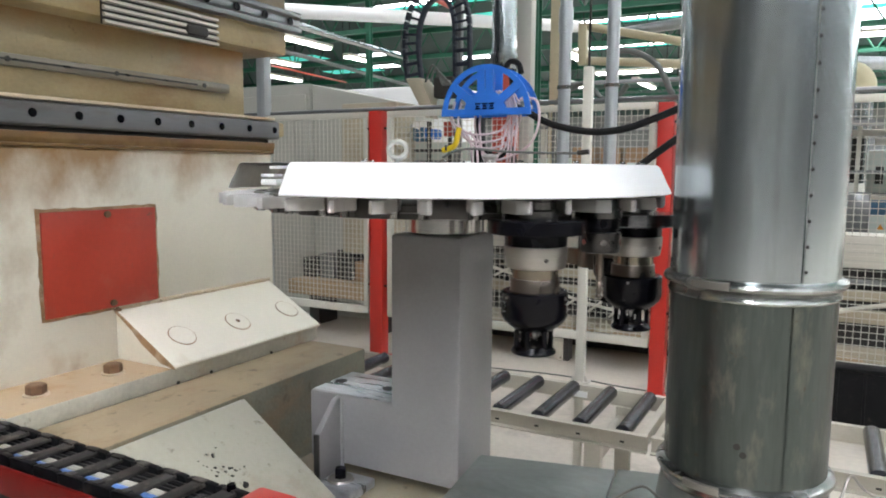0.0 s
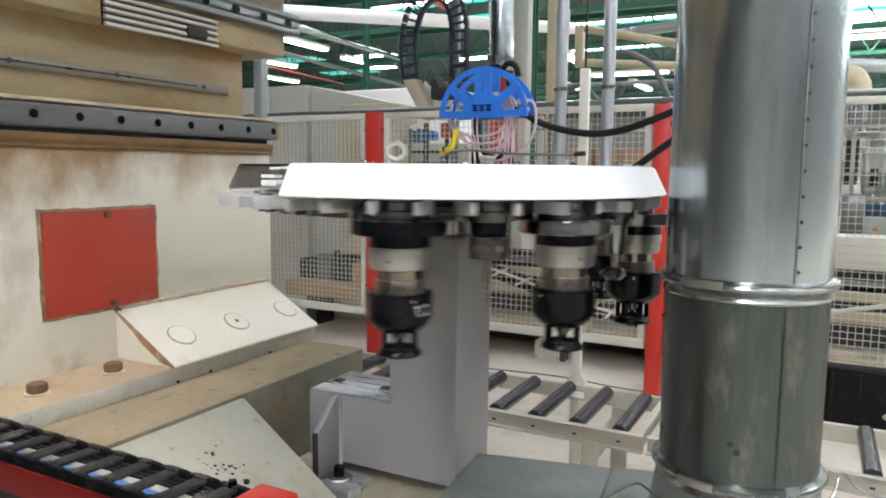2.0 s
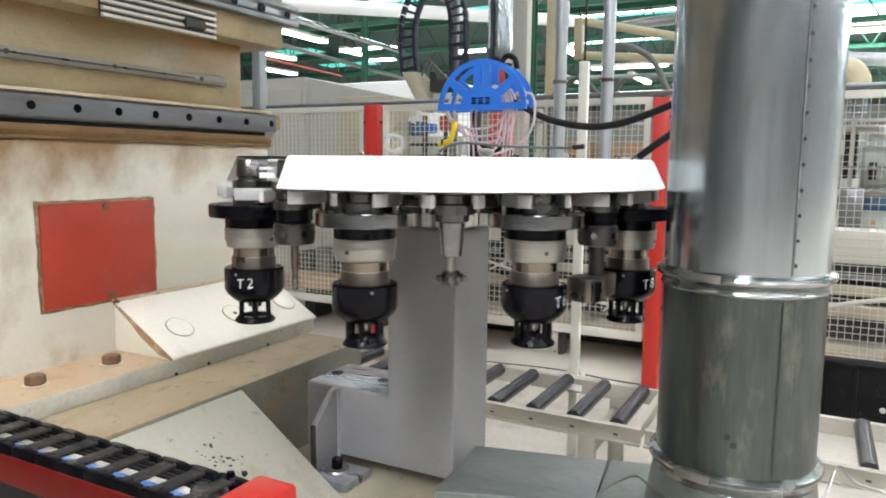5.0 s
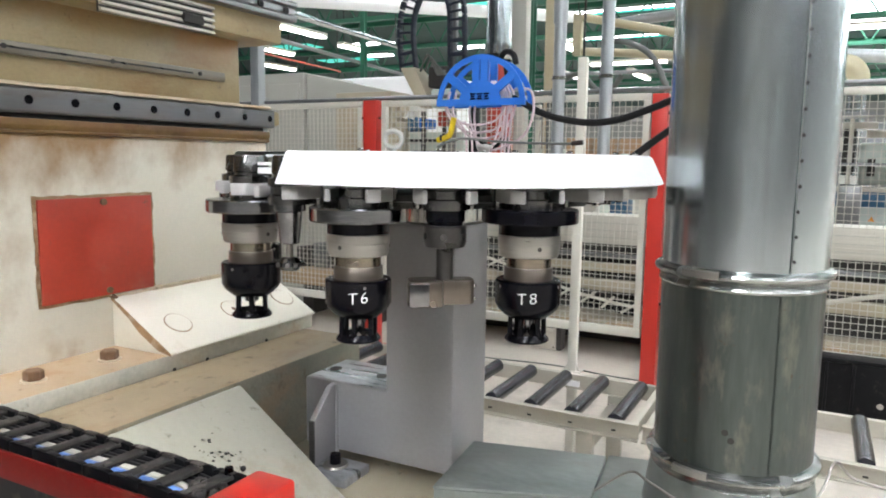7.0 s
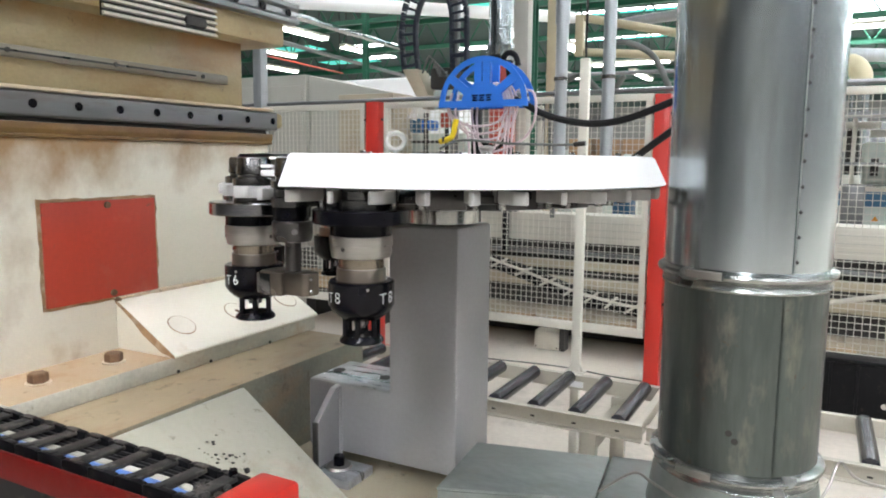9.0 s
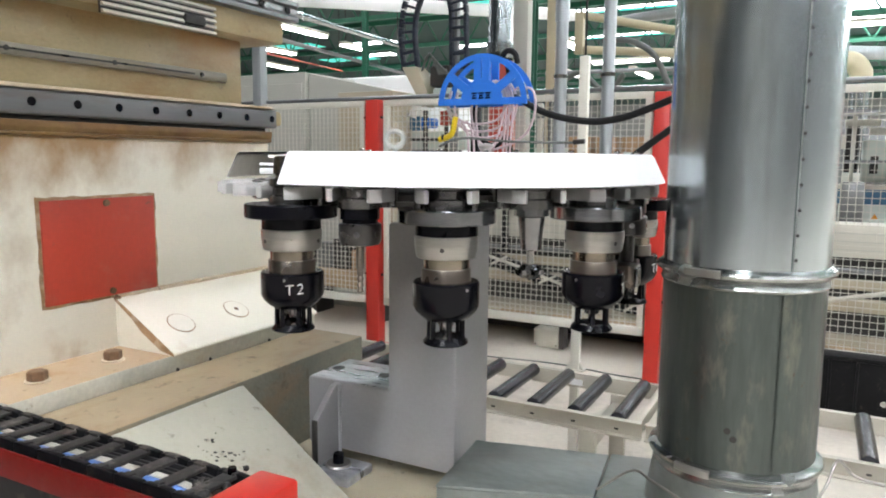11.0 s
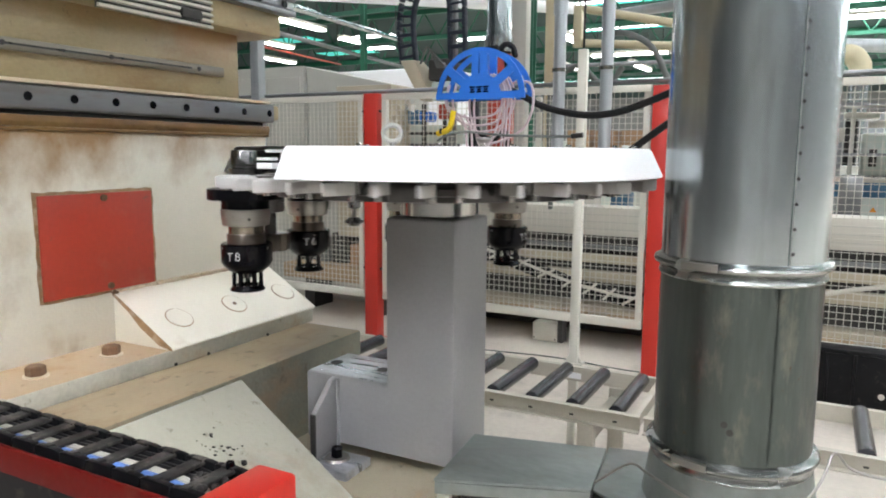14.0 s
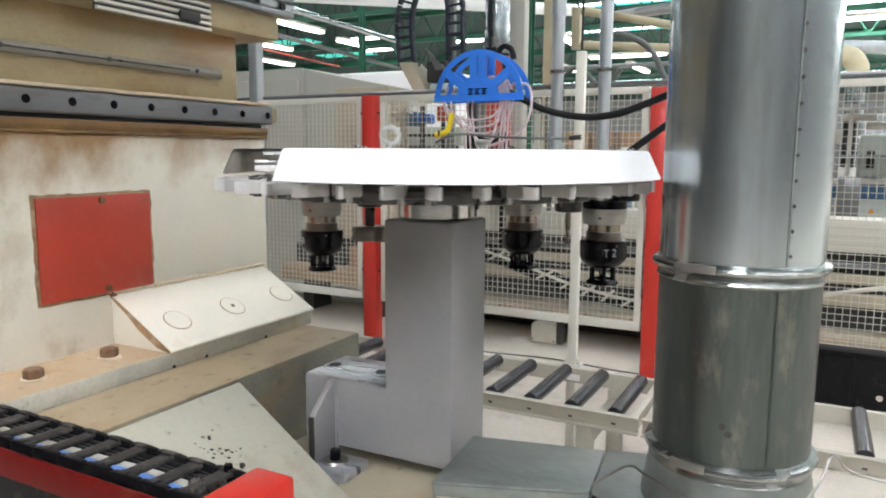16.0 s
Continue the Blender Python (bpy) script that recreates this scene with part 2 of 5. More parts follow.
    skyl=mat("skylight_glazing", (0.95, 0.94, 1.0), 0.4, var=0.05, scale=0.4, bump=0, emit=16.0),
    bay=mat("unseen_skylight_glazing", (0.92, 0.94, 1.0), 0.4, var=0.05, scale=0.4, bump=0, emit=23.0),
    bay_strong=mat("unseen_strong_skylight_glazing", (0.92, 0.94, 1.0), 0.4, var=0.05, scale=0.4, bump=0, emit=70.0),
    bay_weak=mat("unseen_weak_skylight_glazing", (0.92, 0.94, 1.0), 0.4, var=0.05, scale=0.4, bump=0, emit=8.0),
    teal=mat("teal_skylight_glazing", (0.06, 0.62, 0.50), 0.4, var=0.2, scale=0.4, bump=0, emit=1.1),
    tube=mat("fluorescent_tube", (1.0, 0.98, 0.93), 0.4, var=0.02, bump=0, emit=20.0),
    orange=mat("orange_warning", (0.75, 0.28, 0.02), 0.5, var=0.05, bump=0),
)



def stain(name, source, z0, z1, tint, reach, blot=None):
    """A copy of a paint with oil that has run down from z1 to about z0, in streaks."""
    m = M[source].copy()
    m.name = name
    n, lk = m.node_tree.nodes, m.node_tree.links
    b = n["Principled BSDF"]
    old = b.inputs["Base Color"].links[0].from_socket
    tc = n.new("ShaderNodeTexCoord")
    sep = n.new("ShaderNodeSeparateXYZ")
    lk.new(tc.outputs["Object"], sep.inputs[0])
    mp = n.new("ShaderNodeMapping")
    mp.inputs["Scale"].default_value = (1, 1, 0.75)
    lk.new(tc.outputs["Object"], mp.inputs[0])
    nz = n.new("ShaderNodeTexNoise")
    nz.inputs["Scale"].default_value, nz.inputs["Detail"].default_value = 7.0, 6
    nz.inputs["Roughness"].default_value = 0.58
    lk.new(mp.outputs[0], nz.inputs[0])
    g = n.new("ShaderNodeMapRange")
    g.inputs[1].default_value, g.inputs[2].default_value = z0, z1
    g.inputs[3].default_value, g.inputs[4].default_value = -0.30, reach
    lk.new(sep.outputs[2], g.inputs[0])
    ad = n.new("ShaderNodeMath")
    lk.new(g.outputs[0], ad.inputs[0])
    lk.new(nz.outputs[0], ad.inputs[1])
    for yc, half, more in blot or ():
        d = n.new("ShaderNodeMath")
        d.operation = "SUBTRACT"
        lk.new(sep.outputs[1], d.inputs[0])
        d.inputs[1].default_value = yc
        e = n.new("ShaderNodeMath")
        e.operation = "ABSOLUTE"
        lk.new(d.outputs[0], e.inputs[0])
        k = n.new("ShaderNodeMapRange")
        k.interpolation_type = "SMOOTHSTEP"
        k.inputs[1].default_value, k.inputs[2].default_value = 0.0, half
        k.inputs[3].default_value, k.inputs[4].default_value = more, 0.0
        lk.new(e.outputs[0], k.inputs[0])
        f = n.new("ShaderNodeMath")
        lk.new(ad.outputs[0], f.inputs[0])
        lk.new(k.outputs[0], f.inputs[1])
        ad = f
    th = n.new("ShaderNodeMapRange")
    th.inputs[1].default_value, th.inputs[2].default_value = 0.46, 0.86
    th.inputs[3].default_value, th.inputs[4].default_value = 0.0, 0.92
    lk.new(ad.outputs[0], th.inputs[0])
    mx = n.new("ShaderNodeMix")
    mx.data_type = "RGBA"
    lk.new(th.outputs[0], mx.inputs[0])
    lk.new(old, mx.inputs[6])
    mx.inputs[7].default_value = (*tint, 1)
    lk.new(mx.outputs[2], b.inputs["Base Color"])
    M[name] = m


stain("oil_run_cream_paint", "cream", 1.42, 1.585, (0.27, 0.135, 0.028), 0.21, ((-0.05, 0.17, 0.17), (-0.30, 0.32, 0.24)))
stain("oil_run_ledge_paint", "soiled", 1.565, 1.63, (0.20, 0.09, 0.03), 0.30)
stain("oil_run_dirty_paint", "cream_dirty", 1.72, 1.84, (0.30, 0.15, 0.05), 0.25)

# ---------------------------------------------------------------- builders
ORG = {}


def thing(name, loc, label, category, group="", kind=""):
    ob = new(name)
    ob.location = loc
    ORG[ob.name] = Vector(loc)
    return tagged(ob, label, category, group, kind)


def smooth(me, angle=35):
    for p in me.polygons:
        p.use_smooth = True
    me.set_sharp_from_angle(angle=radians(angle))


def part(name, bm, material, parent=None, label="", sm=True, shift=True):
    """Links a bmesh given in world coordinates as one mesh under its parent."""
    o = ORG[parent.name] if parent else Vector((0, 0, 0))
    if shift:
        bmesh.ops.translate(bm, verts=bm.verts, vec=-o)
    bmesh.ops.recalc_face_normals(bm, faces=bm.faces)
    me = bpy.data.meshes.new(name)
    bm.to_mesh(me)
    bm.free()
    me.materials.append(M[material])
    if sm:
        smooth(me)
    ob = new(name, me)
    if parent:
        ob.parent = parent
    ORG[ob.name] = o
    return tagged(ob, label)


def solo(name, bm, material, label, category, group="", kind="", sm=True):
    """A thing of a single mesh, with its origin at the middle of its foot."""
    lo = [min(v.co[i] for v in bm.verts) for i in range(3)]
    hi = [max(v.co[i] for v in bm.verts) for i in range(3)]
    o = Vector(((lo[0] + hi[0]) / 2, (lo[1] + hi[1]) / 2, lo[2]))
    bmesh.ops.translate(bm, verts=bm.verts, vec=-o)
    ob = part(name, bm, material, None, sm=sm)
    ob.location = o
    ORG[ob.name] = o
    return tagged(ob, label, category, group, kind)


def box(x0, x1, y0, y1, z0, z1, bev=0.0, bm=None, seg=2):
    bm = bm or bmesh.new()
    vs = bmesh.ops.create_cube(bm, size=1, matrix=Matrix.Translation(((x0 + x1) / 2, (y0 + y1) / 2, (z0 + z1) / 2))
                               @ Matrix.Diagonal((abs(x1 - x0), abs(y1 - y0), abs(z1 - z0), 1)))["verts"]
    if bev:
        es = {e for v in vs for e in v.link_edges}
        bmesh.ops.bevel(bm, geom=list(es), offset=bev, segments=seg, affect="EDGES", profile=0.5)
    return bm


def prism(pts, axis, a, b, bev=0.0, bm=None):
    """Extrudes the polygon pts, given in the two other axes in order, along axis from a to b."""
    bm = bm or bmesh.new()

    def at(p, c):
        q = list(p)
        q.insert(axis, c)
        return bm.verts.new(q)
    lo = [at(p, a) for p in pts]
    hi = [at(p, b) for p in pts]
    fs = [bm.faces.new(lo), bm.faces.new(hi[::-1])]
    for i in range(len(pts)):
        j = (i + 1) % len(pts)
        fs.append(bm.faces.new((lo[i], hi[i], hi[j], lo[j])))
    bmesh.ops.recalc_face_normals(bm, faces=fs)
    if bev:
        bmesh.ops.bevel(bm, geom=list({e for f in fs for e in f.edges}), offset=bev, segments=2, affect="EDGES", profile=0.5)
    return bm


def lathe(prof, x, y, seg=40, bm=None, a0=0.0, a1=360.0):
    """Turns a profile of (radius, z) about the upright axis at x, y."""
    bm = bm or bmesh.new()
    full = abs(a1 - a0) >= 360
    n = seg if full else seg + 1
    rings = []
    for r, z in prof:
        if r < 1e-6:
            rings.append([bm.verts.new((x, y, z))] * n)
        else:
            rings.append([bm.verts.new((x + r * math.cos(radians(a0 + (a1 - a0) * i / seg)),
                                        y + r * math.sin(radians(a0 + (a1 - a0) * i / seg)), z)) for i in range(n)])
    for p, q in zip(rings, rings[1:]):
        for i in range(seg):
            j = (i + 1) % n
            f = []
            for v in (p[i], p[j], q[j], q[i]):
                if v not in f:
                    f.append(v)
            if len(f) > 2:
                bm.faces.new(f)
    return bm


def rod(a, b, r, seg=14, bm=None, r2=None):
    bm = bm or bmesh.new()
    a, b = Vector(a), Vector(b)
    d = b - a
    m = Matrix.Translation((a + b) / 2) @ d.to_track_quat("Z", "Y").to_matrix().to_4x4()
    bmesh.ops.create_cone(bm, cap_ends=True, segments=seg, radius1=r, radius2=r if r2 is None else r2, depth=d.length, matrix=m)
    return bm


def spline(pts, n=8):
    """A smooth line through the points."""
    p = [Vector(q) for q in pts]
    p = [2 * p[0] - p[1]] + p + [2 * p[-1] - p[-2]]
    out = []
    for i in range(1, len(p) - 2):
        for k in range(n):
            t = k / n
            a, b, c, d = p[i - 1:i + 3]
            out.append(0.5 * (2 * b + (c - a) * t + (2 * a - 5 * b + 4 * c - d) * t * t + (3 * b - a - 3 * c + d) * t ** 3))
    return out + [p[-2]]


def hose(pts, r, n=8, seg=10, bm=None, closed=False, ribs=0.0):
    bm = bm or bmesh.new()
    line = spline(pts, n)
    rings = []
    up = Vector((0.3, 0.2, 1)).normalized()
    for i, p in enumerate(line):
        t = (line[min(i + 1, len(line) - 1)] - line[max(i - 1, 0)]).normalized()
        s = t.cross(up).normalized()
        u = s.cross(t)
        rr = r * (1 + (ribs if i % 2 else 0))
        rings.append([bm.verts.new(p + rr * (math.cos(2 * math.pi * k / seg) * s + math.sin(2 * math.pi * k / seg) * u)) for k in range(seg)])
    for a, b in zip(rings, rings[1:]):
        for k in range(seg):
            bm.faces.new((a[k], a[(k + 1) % seg], b[(k + 1) % seg], b[k]))
    bm.faces.new(rings[0][::-1])
    bm.faces.new(rings[-1])
    return bm


def hexbolt(x, y, z, r, h, bm=None):
    return lathe([(0, z + h), (r * 0.85, z + h), (r, z + h * 0.85), (r, z)], x, y, 6, bm)


def lying_disc(at, normal, r, h, seg=24, bm=None):
    a = Vector(at)
    return rod(a, a + Vector(normal).normalized() * h, r, seg, bm)

# ---------------------------------------------------------------- hall
solo("floor", box(-30, 20, -12, 60, -0.2, 0.0), "concrete", "worn pale grey concrete hall floor", "floor", kind="structure")
solo("wall_north", box(-30, 20, 60, 60.3, 0, 7), "wall", "plain grey hall end wall", "wall", kind="structure")
solo("wall_south", box(-30, 20, -12.3, -12, 0, 7), "wall", "plain grey hall end wall", "wall", kind="structure")
solo("wall_west", box(-30.3, -30, -12, 60, 0, 7), "wall", "plain grey hall side wall", "wall", kind="structure")
solo("wall_east", box(20, 20.3, -12, 60, 0, 7), "wall", "plain grey hall side wall", "wall", kind="structure")
bm = bmesh.new()
STRIPS = [8.5, 13.0, 17.5, 22.0, 26.7, 31.5, 36.0, 40.5, 45.0, 49.5, 54.0]
BAY_Y = -8.0
BAYS = [-5.6, 0.2, 4.4, 8.8, 13.2]          # unseen strips added to light the near bay, running along the machine
STARTS = {17.5: -12.5, 22.0: -7.0, 26.7: -9.0, 31.5: -9.0}     # these strips begin part-way across the hall
WIDE = {22.0: ((21.7, 23.0, "skyl"), (23.0, 23.7, "teal"), (23.7, 25.6, "skyl"), (25.6, 26.3, "teal"))}
for a, b in zip([7.6] + [s + 0.55 for s in STRIPS], [s - 0.35 for s in STRIPS] + [60]):
    if a > 22 and a < 23:
        box(-2.0, 20, 26.3, b, 6.0, 6.2, bm=bm)
        box(-30, -2.0, a, b, 6.0, 6.2, bm=bm)
    else:
        box(-30, 20, a, b, 6.0, 6.2, bm=bm)
for s, x in STARTS.items():
    box(-30, x, s - 0.35, s + 0.55, 6.0, 6.2, bm=bm)
edges = [-30] + [v for s in BAYS for v in (s - 0.25, s + 0.35)] + [20]
for a, b in zip(edges[::2], edges[1::2]):
    box(a, b, BAY_Y, 7.595, 6.0, 6.2, bm=bm)
box(-30, 20, -12, BAY_Y - 0.005, 6.0, 6.2, bm=bm)
solo("ceiling", bm, "roof", "dark green roof sheeting between skylight strips", "ceiling", kind="structure")
for s in STRIPS:
    w = thing("window_1", (-5, s, 6.05), "long white roof skylight strip with teal edge glazing", "skylight", "roof skylights", "structure")
    x0, x1 = STARTS.get(s, -30), -2.0 if s in WIDE else 20
    part("pane", box(x0, x1, s - 0.35, s + 0.2, 6.05, 6.1), "skyl", w, sm=False)
    part("pane", box(x0, x1, s + 0.2, s + 0.55, 6.05, 6.1), "teal", w, "teal glazing", sm=False)
    for y0, y1, m in WIDE.get(s, ()):
        part("pane", box(-2.0, 20, y0, y1, 6.05, 6.1), m, w, sm=False)
for s in BAYS:
    w = thing("window_1", (s, -3, 6.05), "unseen roof light strip added over the machine bay", "skylight", "roof skylights", "structure")
    # Strip strengths are set only to balance the light on the machine.
    m = "bay_weak" if s < -5 else "bay"
    if s == 0.2:
        part("pane", box(s - 0.25, s + 0.35, BAY_Y, -1.8, 6.05, 6.1), "bay_strong", w, "strong part of the unseen strip", sm=False)
        part("pane", box(s - 0.25, s + 0.35, -1.8, 7.595, 6.05, 6.1), "bay_weak", w, "weak part of the unseen strip", sm=False)
    else:
        part("pane", box(s - 0.25, s + 0.35, BAY_Y, 7.595, 6.05, 6.1), m, w, sm=False)
for x0, x1, y0, y1, m in ((-20.3, -18.3, 23.2, 24.3, "teal"), (-21.0, -18.2, 27.3, 28.3, "teal"), (-18.2, -16.8, 26.8, 27.4, "skyl"), (-17.0, -15.0, 24.0, 24.5, "skyl"),
                          (-9.6, -7.6, 19.2, 20.0, "teal"), (-14.5, -11.5, 30.0, 31.0, "teal"), (-13.5, -11.0, 26.2, 26.8, "skyl"), (-24.0, -21.5, 30.5, 31.3, "skyl")):
    w = thing("window_1", ((x0 + x1) / 2, (y0 + y1) / 2, 5.985), "short roof skylight in the far bay", "skylight", "roof skylights", "structure")
    part("pane", box(x0, x1, y0, y1, 5.985, 5.998), m, w, sm=False)
for k, y in enumerate((7.0, 12.0, 16.0, 20.5, 25.0, 30.0, 35.0, 40.0)):
    t = thing("roof_truss", (-5, y, 5.0), "green steel roof truss with diagonal struts", "roof truss", "roof trusses", "structure")
    part("chord", box(-30, 20, y - 0.08, y + 0.08, 5.84, 5.98), "green", t, sm=False)
    part("chord", box(-30, 20, y - 0.06, y + 0.06, 5.05, 5.16), "green", t, sm=False)
    bm = bmesh.new()
    for i in range(50):
        x = -30 + i
        rod((x, y, 5.1), (x + 0.5, y, 5.9), 0.025, 6, bm)
        rod((x + 0.5, y, 5.9), (x + 1, y, 5.1), 0.025, 6, bm)
    part("struts", bm, "green", t)
for p in ((-8.659, 12.853, 3.550), (-3.059, 7.942, 2.912), (-2.512, 21.964, 4.907)):
    x, y = p[0], p[1]
    c = thing("column", (x, y, 0), "green painted steel roof column", "column", "roof columns", "structure")
    part("flange", box(x - 0.05, x + 0.05, y - 0.06, y - 0.045, 0, 6), "green", c, sm=False)
    part("flange", box(x - 0.05, x + 0.05, y + 0.045, y + 0.06, 0, 6), "green", c, sm=False)
    part("web", box(x - 0.010, x + 0.010, y - 0.045, y + 0.045, 0, 6), "green", c, sm=False)


def lamp(x, y, z, length=1.5, along_y=True):
    t = thing("ceiling_lamp", (x, y, z), "lit white fluorescent ceiling lamp on thin rods", "lamp", "ceiling lamps")
    hx, hy = (0.12, length / 2) if along_y else (length / 2, 0.12)
    part("housing", box(x - hx, x + hx, y - hy, y + hy, z, z + 0.08, 0.01), "fence", t)
    part("tube", box(x - hx * 0.8, x + hx * 0.8, y - hy * 0.95, y + hy * 0.95, z - 0.05, z - 0.002, 0.01), "tube", t)
    for s in (-0.7, 0.7):
        ox, oy = (0, hy * s) if along_y else (hx * s, 0)
        part("rod", rod((x + ox, y + oy, z + 0.08), (x + ox, y + oy, 6.0), 0.012, 6), "dsteel", t)


for p, n in (((-11.60, 14.45, 4.63), 1.9), ((-14.35, 16.90, 4.62), 1.2), ((-16.50, 19.314, 4.57), 1.8), ((-13.052, 18.731, 4.911), 1.2), ((-5.931, 14.374, 4.180), 1.2),
             ((-4.989, 20.577, 4.294), 2.6), ((-5.132, 15.913, 4.063), 1.2), ((-6.091, 26.888, 4.672), 3.0), ((0.662, 17.860, 4.438), 2.2), ((-7.804, 23.677, 4.417), 2.0)):
    lamp(p[0], p[1], p[2], n, p[0] < -5)

# ---------------------------------------------------------------- machine base
WX = -1.323
mach = thing("machining_centre", (-1.45, 1.0, 0), "cream-painted machining centre base, dusty and oil-stained", "machine")
part("column", box(-1.9, WX, 0.67, 1.495, 1.10, 1.585, 0.006), "oil_run_cream_paint", mach)
part("rail_seat", prism([(-1.9, 1.583), (WX + 0.003, 1.583), (WX + 0.009, 1.60), (WX + 0.009, 1.612), (-1.9, 1.612)], 1, 0.2, 1.50, 0.002), "oil_run_ledge_paint", mach, "brown oil-stained ledge, also darkened for shade")
# Dark strip paints the shadow line below the rail.
part("seat_shade", box(-1.9, WX - 0.012, 0.2, 1.497, 1.6125, 1.6215), "dark", mach, "strip painted dark for the shade under the rail")
part("rail_backing", box(-1.9, WX - 0.03, 0.2, 1.498, 1.622, 1.676, 0.003), "cream_dirty", mach)
part("upper_panel", box(-1.9, WX - 0.012, 0.2, 1.412, 1.676, 1.84, 0.004), "oil_run_dirty_paint", mach)
part("top_beam", box(-1.9, WX + 0.055, 0.2, 1.50, 1.835, 2.02, 0.008), "cream_dirty", mach, "oil-stained projecting cream beam")
# Unseen overhang added to shade the upper panel from steep light.
part("unseen_shade_beam", box(-1.9, -1.06, 0.0, 1.6, 2.022, 2.7, 0.01), "cream_dirty", mach)
rail = part("linear_rail", prism([(WX - 0.029, 1.622), (WX + 0.009, 1.622), (WX + 0.012, 1.626), (WX + 0.012, 1.664), (WX + 0.008, 1.669), (WX - 0.029, 1.669)], 1, 0.2, 1.515, 0.001), "railsteel", mach, "ground steel linear guide rail")
for i in range(15):
    y = 0.837 + 0.0942 * (i - 7)
    if y < 1.51:
        part("bolt_hole", lying_disc((WX + 0.0108, y, 1.6455), (1, 0, 0), 0.0085, 0.0022, 20), "black", rail)
part("rail_lip", box(WX - 0.029, WX + 0.013, 0.2, 1.50, 1.6705, 1.6775, 0.002), "dusty", mach, "cream lip above the rail")
part("ledge_lip", box(WX, WX + 0.010, 0.68, 1.497, 1.5835, 1.5905, 0.003), "oil_run_ledge_paint", mach)
part("rail_end", box(WX - 0.02, WX + 0.006, 1.517, 1.545, 1.628, 1.668, 0.008), "cream_dirty", mach, "rust-brown worn end stop")
bar = part("scale_bar", prism([(WX - 0.011, 1.727), (WX + 0.004, 1.727), (WX + 0.006, 1.737), (WX + 0.004, 1.749), (WX - 0.011, 1.749)], 1, 0.2, 1.345, 0.002), "barsteel", mach, "grey steel scale bar")
part("groove", box(WX + 0.0045, WX + 0.0075, 0.3, 1.24, 1.7355, 1.7395), "dsteel", bar)
for y in (0.60, 0.80, 1.025, 1.262):
    part("screw", lying_disc((WX + 0.005, y, 1.738), (1, 0, 0), 0.005, 0.003, 12), "dark", bar)
louvre = part("louvre", box(WX + 0.056, WX + 0.062, 0.955, 1.250, 1.822, 1.885), "dark", mach, "pale slatted louvre")
for i in range(5):
    z = 1.822 + i * 0.0135
    part("slat", prism([(WX + 0.062, z), (WX + 0.071, z + 0.001), (WX + 0.068, z + 0.007), (WX + 0.062, z + 0.008)], 1, 0.955, 1.250), "fence", louvre, sm=False)
part("plug", box(WX + 0.063, WX + 0.076, 1.155, 1.215, 1.834, 1.856, 0.006), "dark", louvre, "dark oval plug")
rail2 = part("linear_rail", prism([(WX + 0.0555, 1.893), (WX + 0.085, 1.893), (WX + 0.085, 1.905), (WX + 0.079, 1.911), (WX + 0.079, 1.926), (WX + 0.085, 1.932), (WX + 0.085, 1.943), (WX + 0.0555, 1.943)], 1, 0.2, 1.525, 0.001), "steel", mach, "ground steel upper guide rail")
for i in range(12):
    part("bolt_hole", lying_disc((WX + 0.0795, 0.45 + 0.0942 * i, 1.918), (1, 0, 0), 0.0098, 0.0022, 20), "black", rail2)
plate = part("cover_plate", box(WX, WX + 0.006, 0.846, 1.109, 1.2525, 1.459, 0.002), "red", mach, "matt red square cover plate")
random.seed(21)
rim = []
for (ya, za), (yb, zb) in zip(((0.846, 1.2525), (1.109, 1.2525), (1.109, 1.459), (0.846, 1.459)), ((1.109, 1.2525), (1.109, 1.459), (0.846, 1.459), (0.846, 1.2525))):
    for i in range(14):
        f = i / 14
        y, z = ya + (yb - ya) * f, za + (zb - za) * f
        s = 1 + (0.012 + 0.009 * random.random()) / 0.1
        rim.append((0.9775 + (y - 0.9775) * (1 + (s - 1) * 0.32), 1.3557 + (z - 1.3557) * (1 + (s - 1) * 0.36)))
part("rust_edge", prism(rim, 0, WX + 0.0002, WX + 0.0012), "rusthalo", mach, "brown grime line round the red plate", sm=False)
for y, z in ((0.987, 1.449), (0.993, 1.263)):
    part("screw", lying_disc((WX + 0.006, y, z), (1, 0, 0), 0.007, 0.005, 12), "rust", plate)
part("hinge_pin", rod((WX + 0.004, 0.999, 1.249), (WX + 0.004, 1.010, 1.243), 0.005), "rust", mach)
part("foot_flange", box(-1.9, -1.163, 0.67, 1.478, 1.102, 1.139, 0.004), "flange", mach, "dust-covered foot flange")
part("bed_block", box(-1.9, -1.0, 0.67, 1.462, 0.25, 1.102, 0.006), "block", mach, "dusty grey-green bed block, sides darkened for shade")
part("bed_foot", box(-1.9, -0.95, 0.1, 1.6, 0.0, 0.25, 0.01), "block", mach)
for y in (0.768, 0.925):
    b = part("foot_bolt", hexbolt(-1.236, y, 1.143, 0.0175, 0.017), "rust", mach, "rusty hexagon bolt", sm=False)
    part("washer", lathe([(0, 1.1425), (0.022, 1.1425), (0.022, 1.139)], -1.236, y, 20), "dusty", b)
# sloped stiffener with three welded plugs
sti = part("stiffener", prism([(WX, 1.247), (WX, 1.139), (-1.150, 1.139), (-1.150, 1.145)], 1, 1.002, 1.474, 0.003), "cream", mach, "sloped cream stiffener")
part("rust_run", prism([(WX, 1.247), (WX, 1.240), (WX + 0.050, 1.2065), (WX + 0.080, 1.180), (WX + 0.135, 1.1475), (-1.150, 1.140), (-1.150, 1.145)], 1, 1.0002, 1.0016), "rusthalo", sti, "rust along the weld", sm=False)
nrm = Vector((0.102, 0, 0.173)).normalized()
